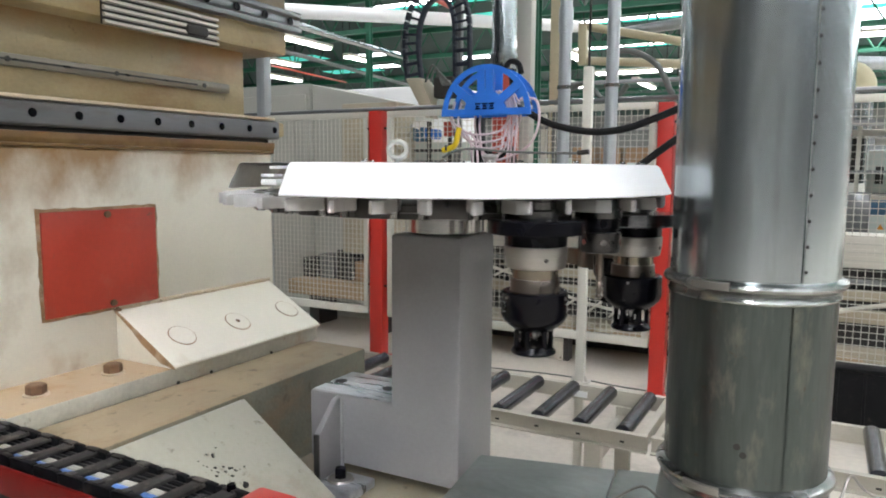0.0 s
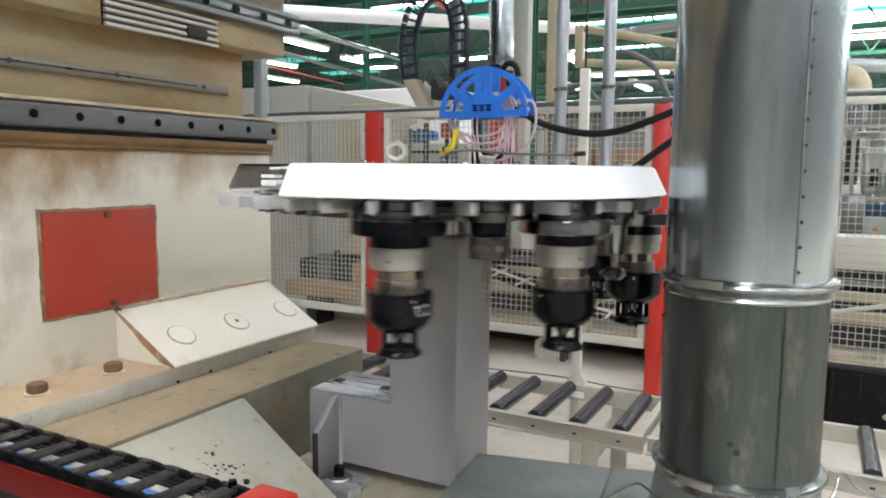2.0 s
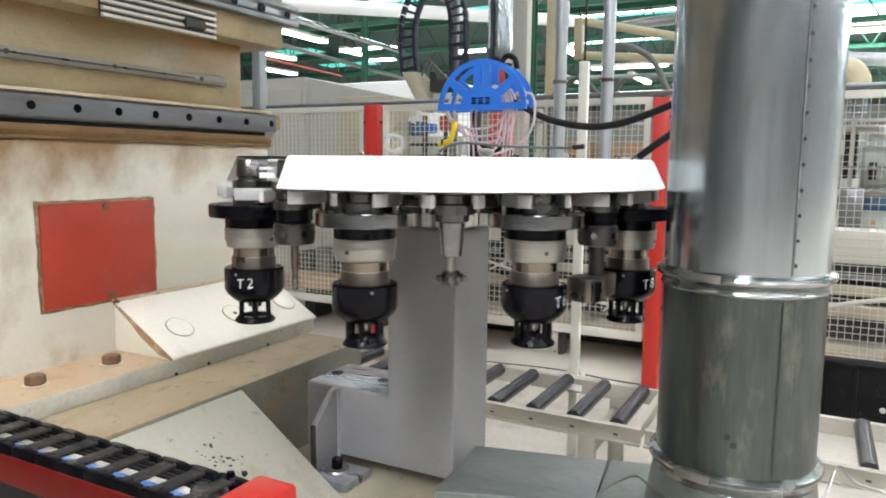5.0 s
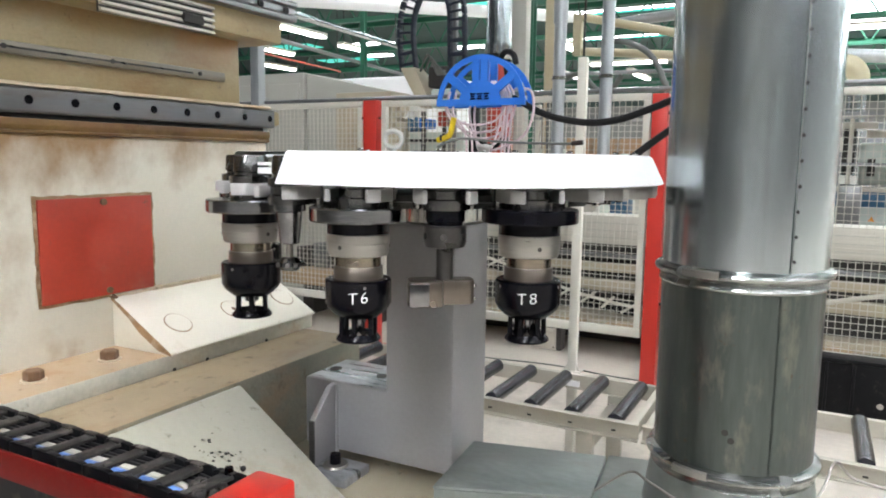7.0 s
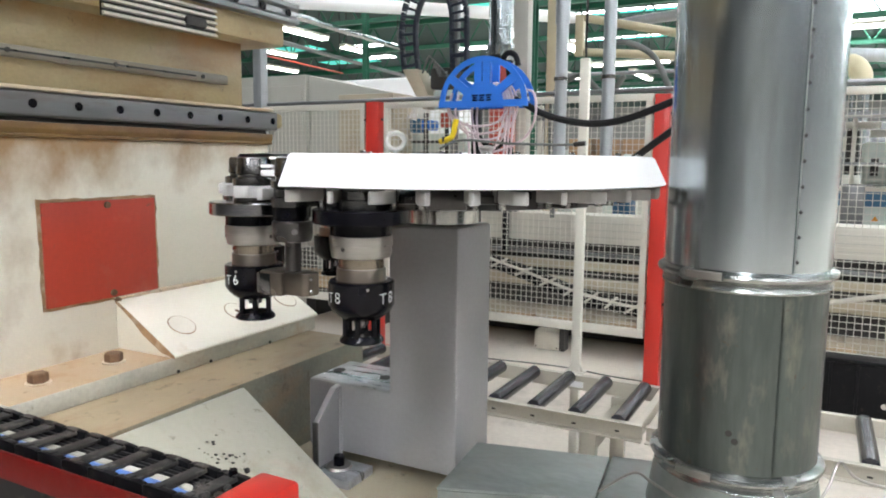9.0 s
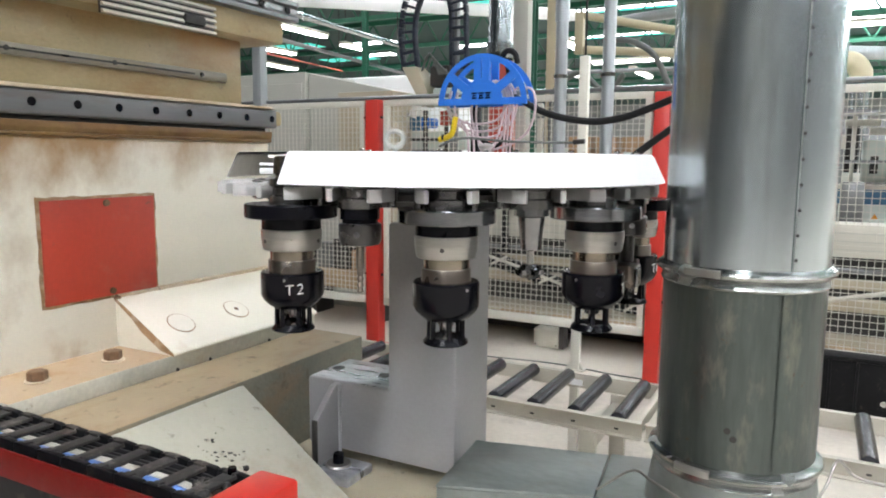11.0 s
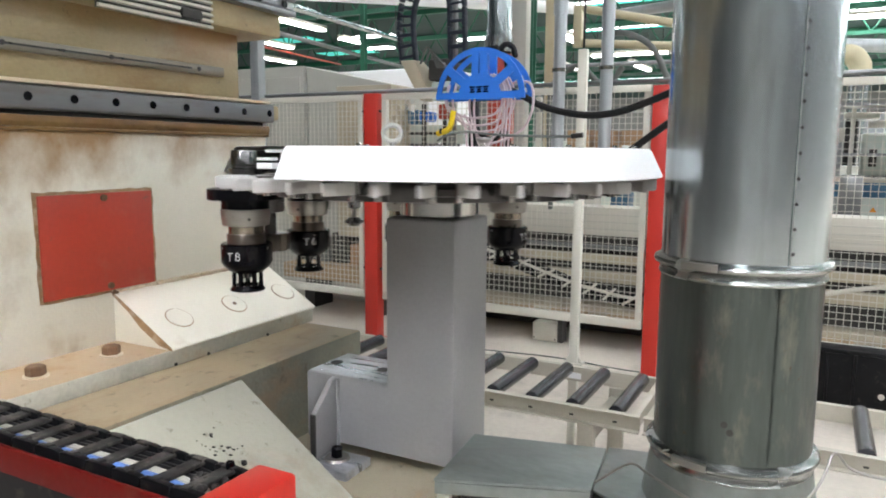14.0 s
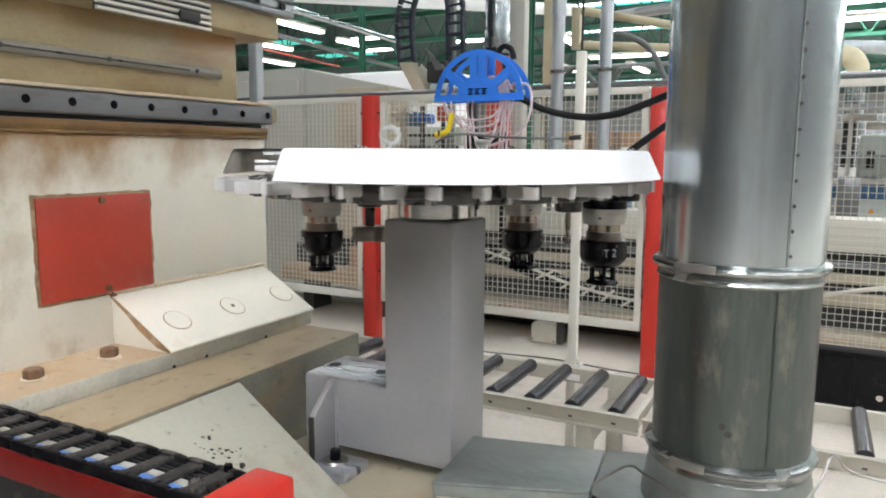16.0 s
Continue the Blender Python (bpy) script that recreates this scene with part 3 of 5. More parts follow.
for y in (1.084, 1.250, 1.424):
    p = Vector((-1.2185, y, 1.1854))
    part("plug", lying_disc(p - nrm * 0.001, nrm, 0.029, 0.0030, 32), "cream", sti, "welded round plug")
    part("plug_rim", lying_disc(p - nrm * 0.0012, nrm, 0.0312, 0.0023, 32), "rusthalo", sti)
    if abs(y - 1.25) < 0.01:
        part("rust_spot", lying_disc(p + nrm * 0.0015, nrm, 0.0055, 0.001, 12), "rust", sti)
bm = bmesh.new()
random.seed(4)
y = 1.003
while y < 1.478:
    bmesh.ops.create_icosphere(bm, subdivisions=1, radius=0.005 + random.random() * 0.002, matrix=Matrix.Translation((WX + 0.002, y, 1.248)))
    y += 0.007
part("weld_bead", bm, "dusty", mach)
# apron that slopes off the block toward the chain
apr = part("apron", prism([(-1.0, 1.094), (-0.99, 1.097), (-0.62, 0.842), (-0.62, 0.832), (-1.0, 1.084)], 1, 0.67, 1.03, 0.002), "panel", mach, "pale sloped apron sheet")
part("apron_side", prism([(-1.0, 1.083), (-0.62, 0.830), (-0.62, 0.25), (-1.0, 0.25)], 1, 0.675, 1.02), "block", mach)
random.seed(11)
for i in range(30):
    x = -0.896 + random.gauss(0, 0.022)
    y = 0.872 + random.gauss(0, 0.020)
    z = 1.097 - (x + 0.99) * 0.689 + 0.001
    bm2 = bmesh.new()
    bmesh.ops.create_icosphere(bm2, subdivisions=1, radius=0.0010 + random.random() * 0.0019, matrix=Matrix.Translation((x, y, z)) @ Matrix.Diagonal((1.6, 1, 0.6, 1)))
    solo("metal_chip", bm2, "dark", "small dark metal chip lying on the apron", "chip", "chips on the apron")
for y in (1.02, 1.11, 1.30):
    part("side_screw", lying_disc((-1.1635, y, 1.106), (1, 0, 0.3), 0.0035, 0.003, 10), "dark", mach)
pl = solo("machine_plinth", box(-0.995, -0.56, 1.035, 1.40, 0.0, 0.915, 0.006), "plinth", "soiled cream machine plinth under the tool magazine", "plinth")

# ---------------------------------------------------------------- cable chain on its red tray
CZ, C0, C1 = 1.15, 0.566, 0.647
tray = thing("chain_tray", (-1.2, 0.6, 0), "red-painted steel tray carrying a cable chain", "tray")
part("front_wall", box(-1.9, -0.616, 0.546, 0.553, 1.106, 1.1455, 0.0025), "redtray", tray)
part("skirt", box(-1.9, -0.617, 0.550, 0.64, 0.02, 1.1055), "plastic", tray, "dark lower skirt")
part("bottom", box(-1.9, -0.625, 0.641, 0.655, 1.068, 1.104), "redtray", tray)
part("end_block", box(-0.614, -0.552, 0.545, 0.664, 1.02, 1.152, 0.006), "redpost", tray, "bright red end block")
chain = thing("cable_chain", (-1.2, 0.6, 1.104), "black plastic cable drag chain, dusty, with blue and grey cables", "cable chain")
x = -1.81
while x < -0.64:
    l = part("link", prism([(x, CZ - 0.044), (x + 0.0515, CZ - 0.044), (x + 0.0515, CZ - 0.003), (x + 0.0495, CZ - 0.001), (x + 0.040, CZ), (x + 0.008, CZ), (x + 0.002, CZ - 0.001), (x, CZ - 0.003)], 1, C0, C0 + 0.009, 0.0012), "plastic", chain)
    part("side_plate", prism([(x, CZ - 0.044), (x + 0.0515, CZ - 0.044), (x + 0.0515, CZ - 0.003), (x + 0.0495, CZ - 0.001), (x + 0.040, CZ), (x + 0.008, CZ), (x + 0.002, CZ - 0.001), (x, CZ - 0.003)], 1, C1 - 0.009, C1, 0.0012), "plastic", l)
    part("crossbar", prism([(x + 0.010, C0 + 0.007), (x + 0.032, C0 + 0.007), (x + 0.036, C1 - 0.007), (x + 0.014, C1 - 0.007)], 2, CZ - 0.007, CZ - 0.0015, 0.0015), "link", l)
    part("latch", box(x + 0.014, x + 0.028, C0 + 0.0015, C0 + 0.012, CZ - 0.004, CZ + 0.0015, 0.001), "link", l)
    part("latch", box(x + 0.014, x + 0.034, C1 - 0.012, C1 - 0.0015, CZ - 0.004, CZ + 0.0015, 0.001), "link", l)
    x += 0.0520
for i, (yy, c, r) in enumerate(((0.589, "cableblue", 0.0070), (0.603, "conv", 0.0065), (0.613, "rubber", 0.006), (0.621, "rubber", 0.006), (0.633, "rubber", 0.006))):
    part("cable", hose([(-1.8, yy, 1.136), (-1.4, yy + 0.003, 1.138), (-1.0, yy - 0.003, 1.136), (-0.70, yy, 1.137), (-0.62, yy + 0.004, 1.118)], r), c, chain)
random.seed(3)
for i in range(16):
    bm = bmesh.new()
    bmesh.ops.create_icosphere(bm, subdivisions=2, radius=0.003 + random.random() * 0.004, matrix=Matrix.Translation((-0.65 + random.gauss(0, 0.014), 0.605 + random.gauss(0, 0.02), 1.138 + random.random() * 0.008)))
    part("clamp_screw", bm, "link", chain, "dusty clamp screw")
part("knob", lathe([(0, 1.157), (0.005, 1.157), (0.006, 1.152), (0.006, 1.14)], -0.640, 0.640, 14), "black", chain)

# ---------------------------------------------------------------- tool magazine
mag = thing("tool_magazine", (CX, CY, 0.915), "carousel tool magazine with white round cover on a grey steel post", "tool magazine")
a = 0.075
arm = part("post", prism([(-0.934, 0.945), (-0.934, 1.091), (CX - a, 1.091), (CX - a, 1.424), (CX + a, 1.424), (CX + a, 0.945)], 1, CY - a, CY + a, 0.007), "grey", mag, "smooth grey square post with welded arm")
part("arm_top", box(-0.928, CX - a - 0.002, CY - a + 0.006, CY + a - 0.006, 1.0895, 1.0918, 0.001), "scuffed", arm, "scratched bare top of the arm")
part("gusset", prism([(1.163, 1.088), (1.143, 1.084), (1.088, 1.032), (1.088, 0.936), (1.163, 0.936)], 0, -0.866, -0.853, 0.002), "grey", mag, "grey welded gusset plate")
part("gusset_edge", box(-0.8655, -0.8535, 1.0835, 1.0878, 0.936, 1.030, 0.001), "dark", mag, "bare dark flame-cut edge")
part("gusset_weld", rod((-0.8515, 1.1585, 0.94), (-0.8515, 1.1585, 1.086), 0.004, 8), "grey", mag)
for x, y in ((-0.907, 1.233), (-0.790, 1.236)):
    part("bolt_recess", lathe([(0, 1.0930), (0.013, 1.0930), (0.0135, 1.0905)], x, y, 24), "dark", arm)
foot = part("foot_plate", box(-0.885, -0.770, 1.070, 1.1575, 0.915, 0.934, 0.004), "scuffed", mag, "grey foot plate")
part("washer", lathe([(0, 0.9385), (0.024, 0.9385), (0.027, 0.934)], -0.826, 1.118, 24), "satin", foot)
part("bolt", hexbolt(-0.826, 1.118, 0.9385, 0.012, 0.02), "black", foot, sm=False)
part("hub", lathe([(0, 1.424), (0.070, 1.424), (0.0745, 1.428), (0.0745, 1.452), (0.10, 1.455), (0.10, 1.467), (0, 1.467)], CX, CY, 48), "bright", mag, "bright turned hub ring")
part("motor", lathe([(0, 1.54), (0.07, 1.54), (0.07, 1.49), (0, 1.49)], CX, CY, 32), "dsteel", mag)
N0, N1 = -97.2, 207.0
prof = [(0.417, 1.5065), (0.4185, 1.508), (0.397, 1.5525), (0.392, 1.556), (0.06, 1.5575), (0, 1.5575)]
cov = part("cover", lathe(prof, CX, CY, 120, a0=N0, a1=N1), "white", mag, "white sheet-metal cover with a notch")
part("cover_lining", lathe([(0.4155, 1.5068), (0.394, 1.5520), (0.06, 1.5535)], CX, CY, 120, a0=N0 + 0.1, a1=N1 - 0.1), "lining", cov, "dark grey lining")
for ang, r in ((-80, .37), (-62, .37), (-45, .372), (-30, .37), (-12, .37), (5, .37), (-100, 0.2), (-40, .2), (60, .37), (100, .37), (140, .37)):
    x, y = CX + r * math.cos(radians(ang)), CY + r * math.sin(radians(ang))
    part("cover_screw", lathe([(0, 1.5605), (0.0035, 1.5605), (0.005, 1.559), (0.005, 1.5565)], x, y, 10), "bright", cov)
bm = bmesh.new()
for i in range(28):
    a0, a1 = 2 * math.pi * i / 28, 2 * math.pi * (i + 1) / 28
    q = [Vector((-0.868 + 0.0205 * math.cos(t) * 0.887, 1.40 + 0.0205 * math.cos(t) * 0.46, 1.589 + 0.0185 * math.sin(t))) for t in (a0, a1)]
    rod(q[0], q[1], 0.0058, 10, bm)
rod((-0.868, 1.40, 1.555), (-0.868, 1.40, 1.568), 0.006, 10, bm)
part("lifting_eye", bm, "pipe", mag, "bright steel lifting eye")
for x0, x1, z0, z1 in ((-0.808, -0.776, 1.5195, 1.5290), (-0.808, -0.780, 1.5325, 1.5375), (-0.790, -0.768, 1.5455, 1.5500)):
    part("notch_tab", box(x0, x1, 0.888, 0.908, z0, z1, 0.001), "white", mag, "white tab inside the notch")

rotor = part("rotor", lathe([(0, 1.495), (0.325, 1.495), (0.33, 1.492), (0.33, 1.482), (0.31, 1.480), (0.30, 1.470), (0.12, 1.468), (0, 1.468)], 0, 0, 72), "dsteel", None, "dark steel indexing disc with grippers")
rotor.parent = mag
ORG[rotor.name] = Vector((0, 0, 0))
for k in range(18):
    an = radians(20 * k)
    u, v = Vector((math.cos(an), math.sin(an), 0)), Vector((-math.sin(an), math.cos(an), 0))
    T = Matrix(((u.x, v.x, 0, 0), (u.y, v.y, 0, 0), (0, 0, 1, 0), (0, 0, 0, 1)))
    for s in (-1, 1):
        bm = prism([(0.315, 0.014 * s), (0.315, 0.040 * s), (0.352, 0.047 * s), (0.392, 0.045 * s), (0.412, 0.033 * s), (0.406, 0.026 * s), (0.388, 0.034 * s), (0.36, 0.036 * s), (0.340, 0.028 * s)], 2, 1.484, 1.503, 0.002)
        bmesh.ops.transform(bm, matrix=T, verts=bm.verts)
        f = part("gripper_finger", bm, "jaw", rotor, "white plastic gripper finger")
        bm = rod((0.345, 0.040 * s, 1.474), (0.345, 0.040 * s, 1.505), 0.007, 10)
        bmesh.ops.transform(bm, matrix=T, verts=bm.verts)
        part("pivot", bm, "bright", f)
    bm = box(0.285, 0.335, -0.03, 0.03, 1.472, 1.5045, 0.004)
    bmesh.ops.transform(bm, matrix=T, verts=bm.verts)
    part("gripper_block", bm, "dsteel", rotor)

RT = 0.37


def tool_thing(k, name, label, category, group=""):
    t = thing(name, (RX, CY, 0), label, category, group)
    an = radians(20 * k)
    return t, RX + RT * math.cos(an), CY + RT * math.sin(an), 20 * k


def taper(t, x, y, m="hsk"):
    part("taper", lathe([(0, 1.549), (0.0225, 1.549), (0.0245, 1.546), (0.0262, 1.522), (0.0235, 1.520), (0.0235, 1.516), (0.0325, 1.514), (0.0325, 1.503), (0.028, 1.501), (0.028, 1.490), (0.0325, 1.488), (0.0325, 1.474), (0, 1.474)], x, y, 40), m, t, "hollow steel shank taper")


def mark(text, t, x, y, z, r, ang, size):
    cu = bpy.data.curves.new("mark", "FONT")
    cu.body, cu.size, cu.align_x, cu.align_y, cu.extrude, cu.offset = text, size, "CENTER", "CENTER", 0.0, -0.0004
    cu.space_word = 0.5
    tmp = new("mark_text", cu)
    me = bpy.data.meshes.new_from_object(tmp.evaluated_get(bpy.context.evaluated_depsgraph_get()))
    bpy.data.objects.remove(tmp)
    bm = bmesh.new()
    bm.from_mesh(me)
    bmesh.ops.triangulate(bm, faces=bm.faces)
    bmesh.ops.subdivide_edges(bm, edges=bm.edges, cuts=2, use_grid_fill=True)
    for v in bm.verts:
        b = radians(ang) + v.co.x / r
        h = v.co.y + 0.08 * v.co.x
        v.co = Vector((x + (r + 0.0006) * math.cos(b), y + (r + 0.0006) * math.sin(b), z + h))
    part("mark", bm, "chalk", t, "white hand-written mark " + text, sm=False)


def big_tool(k, label, marks=(), dark_flange=True):
    t, x, y, deg = tool_thing(k, "tool_holder", label, "tool holder", "drill units in the magazine")
    taper(t, x, y)
    part("flange", lathe([(0, 1.4760), (0.0697, 1.4760), (0.0712, 1.4742), (0.0712, 1.4568), (0.0697, 1.4550), (0, 1.4550)], x, y, 56), "black" if dark_flange else "flangesteel", t, "" if dark_flange else "polished steel flange")
    part("seal_ring", lathe([(0, 1.4548), (0.0455, 1.4548), (0.0455, 1.4375), (0, 1.4375)], x, y, 44), "black", t)
    col = part("collar", lathe([(0, 1.4372), (0.0455, 1.4372), (0.0465, 1.4360), (0.0465, 1.4245), (0.0460, 1.4240), (0.0465, 1.4235), (0.0455, 1.4160), (0.0440, 1.4065), (0.0425, 1.4050), (0, 1.4050)], x, y, 48), "satin", t, "satin nickel collar")
    for s in (20, 140, 260):
        an = radians(deg + s + 90)
        d = Vector((math.cos(an), math.sin(an), 0))
        part("set_screw", lying_disc(Vector((x, y, 1.4195)) + d * 0.0452, d, 0.0032, 0.0012, 12), "dark", col)
    part("spindle_ring", lathe([(0, 1.4048), (0.0335, 1.4048), (0.0335, 1.3895), (0, 1.3895)], x, y, 44), "bronze", t, "bright turned spindle ring")
    part("neck", lathe([(0, 1.3892), (0.0355, 1.3892), (0.0362, 1.3880), (0.0368, 1.3680), (0, 1.3680)], x, y, 44), "neck", t, "worn warm-toned steel neck")
    cup = part("cup", lathe([(0, 1.3708), (0.0462, 1.3708), (0.0488, 1.3684), (0.0488, 1.3345), (0.0445, 1.3262), (0.0370, 1.3190), (0.0310, 1.3145), (0.0290, 1.313), (0, 1.313)], x, y, 52), "black", t, "gloss black clamping cup")
    for s in (35, 155, 275):
        d = Vector((math.cos(radians(deg + s)), math.sin(radians(deg + s)), 0))
        part("cup_screw", lying_disc(Vector((x, y, 1.3625)) + d * 0.0480, d, 0.0022, 0.0012, 10), "satin", cup)
    for i in range(6):
        an = radians(deg + 60 * i + 10)
        d = Vector((math.cos(an), math.sin(an), 0))
        part("cage_bar", rod(Vector((x, y, 1.2860)) + d * 0.0255, Vector((x, y, 1.3135)) + d * 0.0250, 0.0040, 8), "black", t)
    part("cage_rim", lathe([(0.021, 1.2785), (0.021, 1.2880), (0.0275, 1.2880), (0.0295, 1.2850), (0.0328, 1.2815), (0.0335, 1.2785), (0.0320, 1.2770), (0.023, 1.2770), (0.021, 1.2785)], x, y, 40), "black", t)
    part("drill", lathe([(0, 1.2810), (0.004, 1.2850), (0.006, 1.3020), (0.011, 1.3030), (0.012, 1.3140), (0, 1.3140)], x, y, 20), "chrome", t, "steel drill tip inside the cage")
    for text, ang in marks:
        mark(text, cup, x, y, 1.3475, 0.0488, ang, 0.0235)
    return t


def collet(t, x, y, m="dsteel"):
    part("body", lathe([(0, 1.474), (0.029, 1.474), (0.029, 1.458), (0.026, 1.456), (0.026, 1.452), (0, 1.452)], x, y, 40), "black", t)
    bm = lathe([(0, 1.452), (0.030, 1.452), (0.0315, 1.450), (0.0315, 1.428), (0.029, 1.421), (0.020, 1.419), (0, 1.419)], x, y, 48)
    nut = part("collet_nut", bm, m, t, "dark steel collet nut")
    for i in range(6):
        an = radians(60 * i + 15)
        d = Vector((math.cos(an), math.sin(an), 0))
        part("slot", lying_disc(Vector((x, y, 1.437)) + d * 0.0305, d, 0.005, 0.0012, 10), "chrome", nut)


TOOLS = [
    big_tool(2, "black and nickel drill unit marked T 2", (("T 2", 93), ("T 2", 298)), True),
    big_tool(4, "black and nickel drill unit with polished flange", (), False),
    big_tool(6, "black and nickel drill unit marked T 6", (("T 6", 144), ("T 6", 262)), False),
    big_tool(8, "black and nickel drill unit marked T 8", (("T 8", 130), ("T 8", 232)), True),
]
t, x, y, deg = tool_thing(3, "tool_holder", "dark collet chuck holding a slim drill", "tool holder")
taper(t, x, y)
collet(t, x, y)
bm = lathe([(0, 1.419), (0.0062, 1.419), (0.0062, 1.384), (0.0052, 1.383)] + [(0.0052 * (0.68 + 0.32 * abs(math.sin(i * 0.62))), 1.383 - i * 0.0019) for i in range(1, 19)] + [(0, 1.346)], x, y, 16)
part("drill", bm, "neck", t, "steel twist drill")
TOOLS.append(t)
t, x, y, deg = tool_thing(5, "tool_holder", "slim polished steel holder with a small toothed cutter", "tool holder")
taper(t, x, y)
part("body", lathe([(0, 1.474), (0.0255, 1.474), (0.0255, 1.464), (0.020, 1.462), (0.015, 1.414), (0.011, 1.412), (0, 1.412)], x, y, 36), "chrome", t)
part("shank", rod((x, y, 1.412), (x, y, 1.372), 0.0055, 12), "satin", t)
bm = lathe([(0, 1.392), (0.012, 1.391), (0.0185, 1.384), (0.019, 1.378), (0.013, 1.371), (0, 1.370)], x, y, 16)
for i in range(8):
    an = 2 * math.pi * i / 8
    c = Vector((x + 0.019 * math.cos(an), y + 0.019 * math.sin(an), 1.381))
    bmesh.ops.create_cube(bm, size=0.007, matrix=Matrix.Translation(c) @ Matrix.Rotation(an + 0.5, 4, "Z"))
part("cutter", bm, "chrome", t, "toothed steel cutter", sm=False)
TOOLS.append(t)
t, x, y, deg = tool_thing(7, "tool_holder", "dark collet chuck with a wide steel profile cutter", "tool holder")
taper(t, x, y)
collet(t, x, y)
part("shank", lathe([(0, 1.419), (0.0125, 1.419), (0.0125, 1.371), (0, 1.371)], x, y, 24), "dsteel", t)
an = radians(144)
turn = Matrix.Translation((x, y, 0)) @ Matrix.Rotation(an + math.pi / 2, 4, "Z")
bm = prism([(-0.054, -0.014), (-0.050, -0.024), (-0.022, -0.027), (-0.004, -0.022), (-0.004, 0.022), (-0.022, 0.027), (-0.050, 0.022), (-0.054, 0.014)], 2, 1.3350, 1.3725, 0.0025)
bmesh.ops.transform(bm, matrix=turn, verts=bm.verts)
cut = part("cutter_head", bm, "neck", t, "wide dark steel cutter head")
bm = prism([(-0.0035, -0.019), (0.036, -0.016), (0.043, -0.010), (0.043, 0.012), (0.036, 0.018), (-0.0035, 0.020)], 2, 1.3375, 1.3735, 0.0025)
bmesh.ops.transform(bm, matrix=turn, verts=bm.verts)
part("clamp_jaw", bm, "neck", cut, "dark steel clamp jaw")
bm = prism([(-0.052, -0.0285), (-0.024, -0.0285), (-0.024, -0.0255), (-0.052, -0.0225)], 2, 1.3375, 1.3695, 0.0008)
bmesh.ops.transform(bm, matrix=turn, verts=bm.verts)
part("blade", bm, "chrome", cut, "polished replaceable blade")
for z in (1.345, 1.364):
    for s in (0.043, -0.051):
        p = Vector((x, y, z)) + Matrix.Rotation(an + math.pi / 2, 3, "Z") @ Vector((s, -0.006, 0))
        bm = bmesh.new()
        bmesh.ops.create_icosphere(bm, subdivisions=2, radius=0.0035, matrix=Matrix.Translation(p))
        part("insert_screw", bm, "bright", cut)
TOOLS.append(t)

# ---------------------------------------------------------------- extraction duct and steel box
DX, DY, DR = -0.101, 1.180, 0.1172
duct = thing("extraction_duct", (DX, DY, 0.80), "galvanised sheet-metal extraction duct with clamp rings", "duct")
part("lower_pipe", lathe([(DR, 1.098), (DR, 1.380)], DX, DY, 72), "galvdim", duct, "mottled galvanised section, colour dimmed for dark reflections")
part("upper_pipe", lathe([(DR + 0.001, 1.392), (DR + 0.001, 2.60)], DX, DY, 72), "galv", duct)
part("roof_pipe", lathe([(DR + 0.001, 2.62), (DR + 0.001, 5.99)], DX, DY, 48), "galv", duct)
part("base_cone", lathe([(DR, 1.088), (DR + 0.004, 1.07), (DR + 0.045, 0.80)], DX, DY, 48), "galvflat", duct)
for z in (1.387, 1.093, 2.61):
    ring = part("clamp_ring", lathe([(DR - 0.002, z + 0.010), (DR + 0.004, z + 0.008), (DR + 0.0105, z + 0.004), (DR + 0.012, z), (DR + 0.0105, z - 0.004), (DR + 0.004, z - 0.008), (DR + 0.002, z - 0.010), (DR + 0.003, z - 0.016), (DR + 0.0045, z - 0.019), (DR + 0.003, z - 0.022), (DR - 0.002, z - 0.023)], DX, DY, 72), "galvring", duct, "bright pressed clamp ring")
    part("lever", lathe([(DR + 0.011, z - 0.004), (DR + 0.0165, z - 0.003), (DR + 0.0165, z + 0.007), (DR + 0.011, z + 0.008)], DX, DY, 8, a0=-122, a1=-98), "satin", ring)
# lower seam strip and riveted upper seam
def strip(a0, a1, z0, z1, r, name, m, lab):
    return part(name, lathe([(r - 0.003, z0), (r, z0 + 0.001), (r, z1 - 0.001), (r - 0.003, z1)], DX, DY, 6, a0=a0, a1=a1), m, duct, lab)
strip(-59.0, -48.5, 1.105, 1.376, DR + 0.0022, "seam_strip", "galvdim", "folded seam strip")
strip(-54.6, -53.4, 1.395, 2.6, DR + 0.0028, "seam", "galvflat", "riveted lap seam")
for i in range(22):
    z = 1.412 + i * 0.0345
    an = radians(-52.6)
    d = Vector((math.cos(an), math.sin(an), 0))
    part("rivet", lying_disc(Vector((DX, DY, z)) + d * DR, d, 0.0026, 0.0035, 8), "dsteel", duct)
for i, (an, z) in enumerate(((-89.6, 1.162), (-85.5, 1.151))):
    d = Vector((math.cos(radians(an)), math.sin(radians(an)), 0))
    part("scuff", lying_disc(Vector((DX, DY, z)) + d * (DR - 0.0005), d, 0.005, 0.001, 9), "dark", duct)
part("wire", hose([(DX + r * math.cos(radians(a)), DY + r * math.sin(radians(a)), z) for a, r, z in ((-158, 0.21, 1.012), (-148, 0.162, 1.060), (-130, 0.152, 1.062), (-100, 0.152, 1.052), (-70, 0.152, 1.053), (-45, 0.150, 1.062), (-25, 0.145, 1.085), (-14, 0.150, 1.118), (-8, 0.175, 1.092), (-5, 0.25, 1.085), (-3, 0.40, 1.075))], 0.0022, 6, 6), "satin", duct, "thin tie wire")

bx = thing("steel_box", (-0.40, 1.12, 0), "dull galvanised sheet-steel box beside the duct", "box")
def quad(pts, z0, z1, bev=0.003):
    return prism(pts, 2, z0, z1, bev)
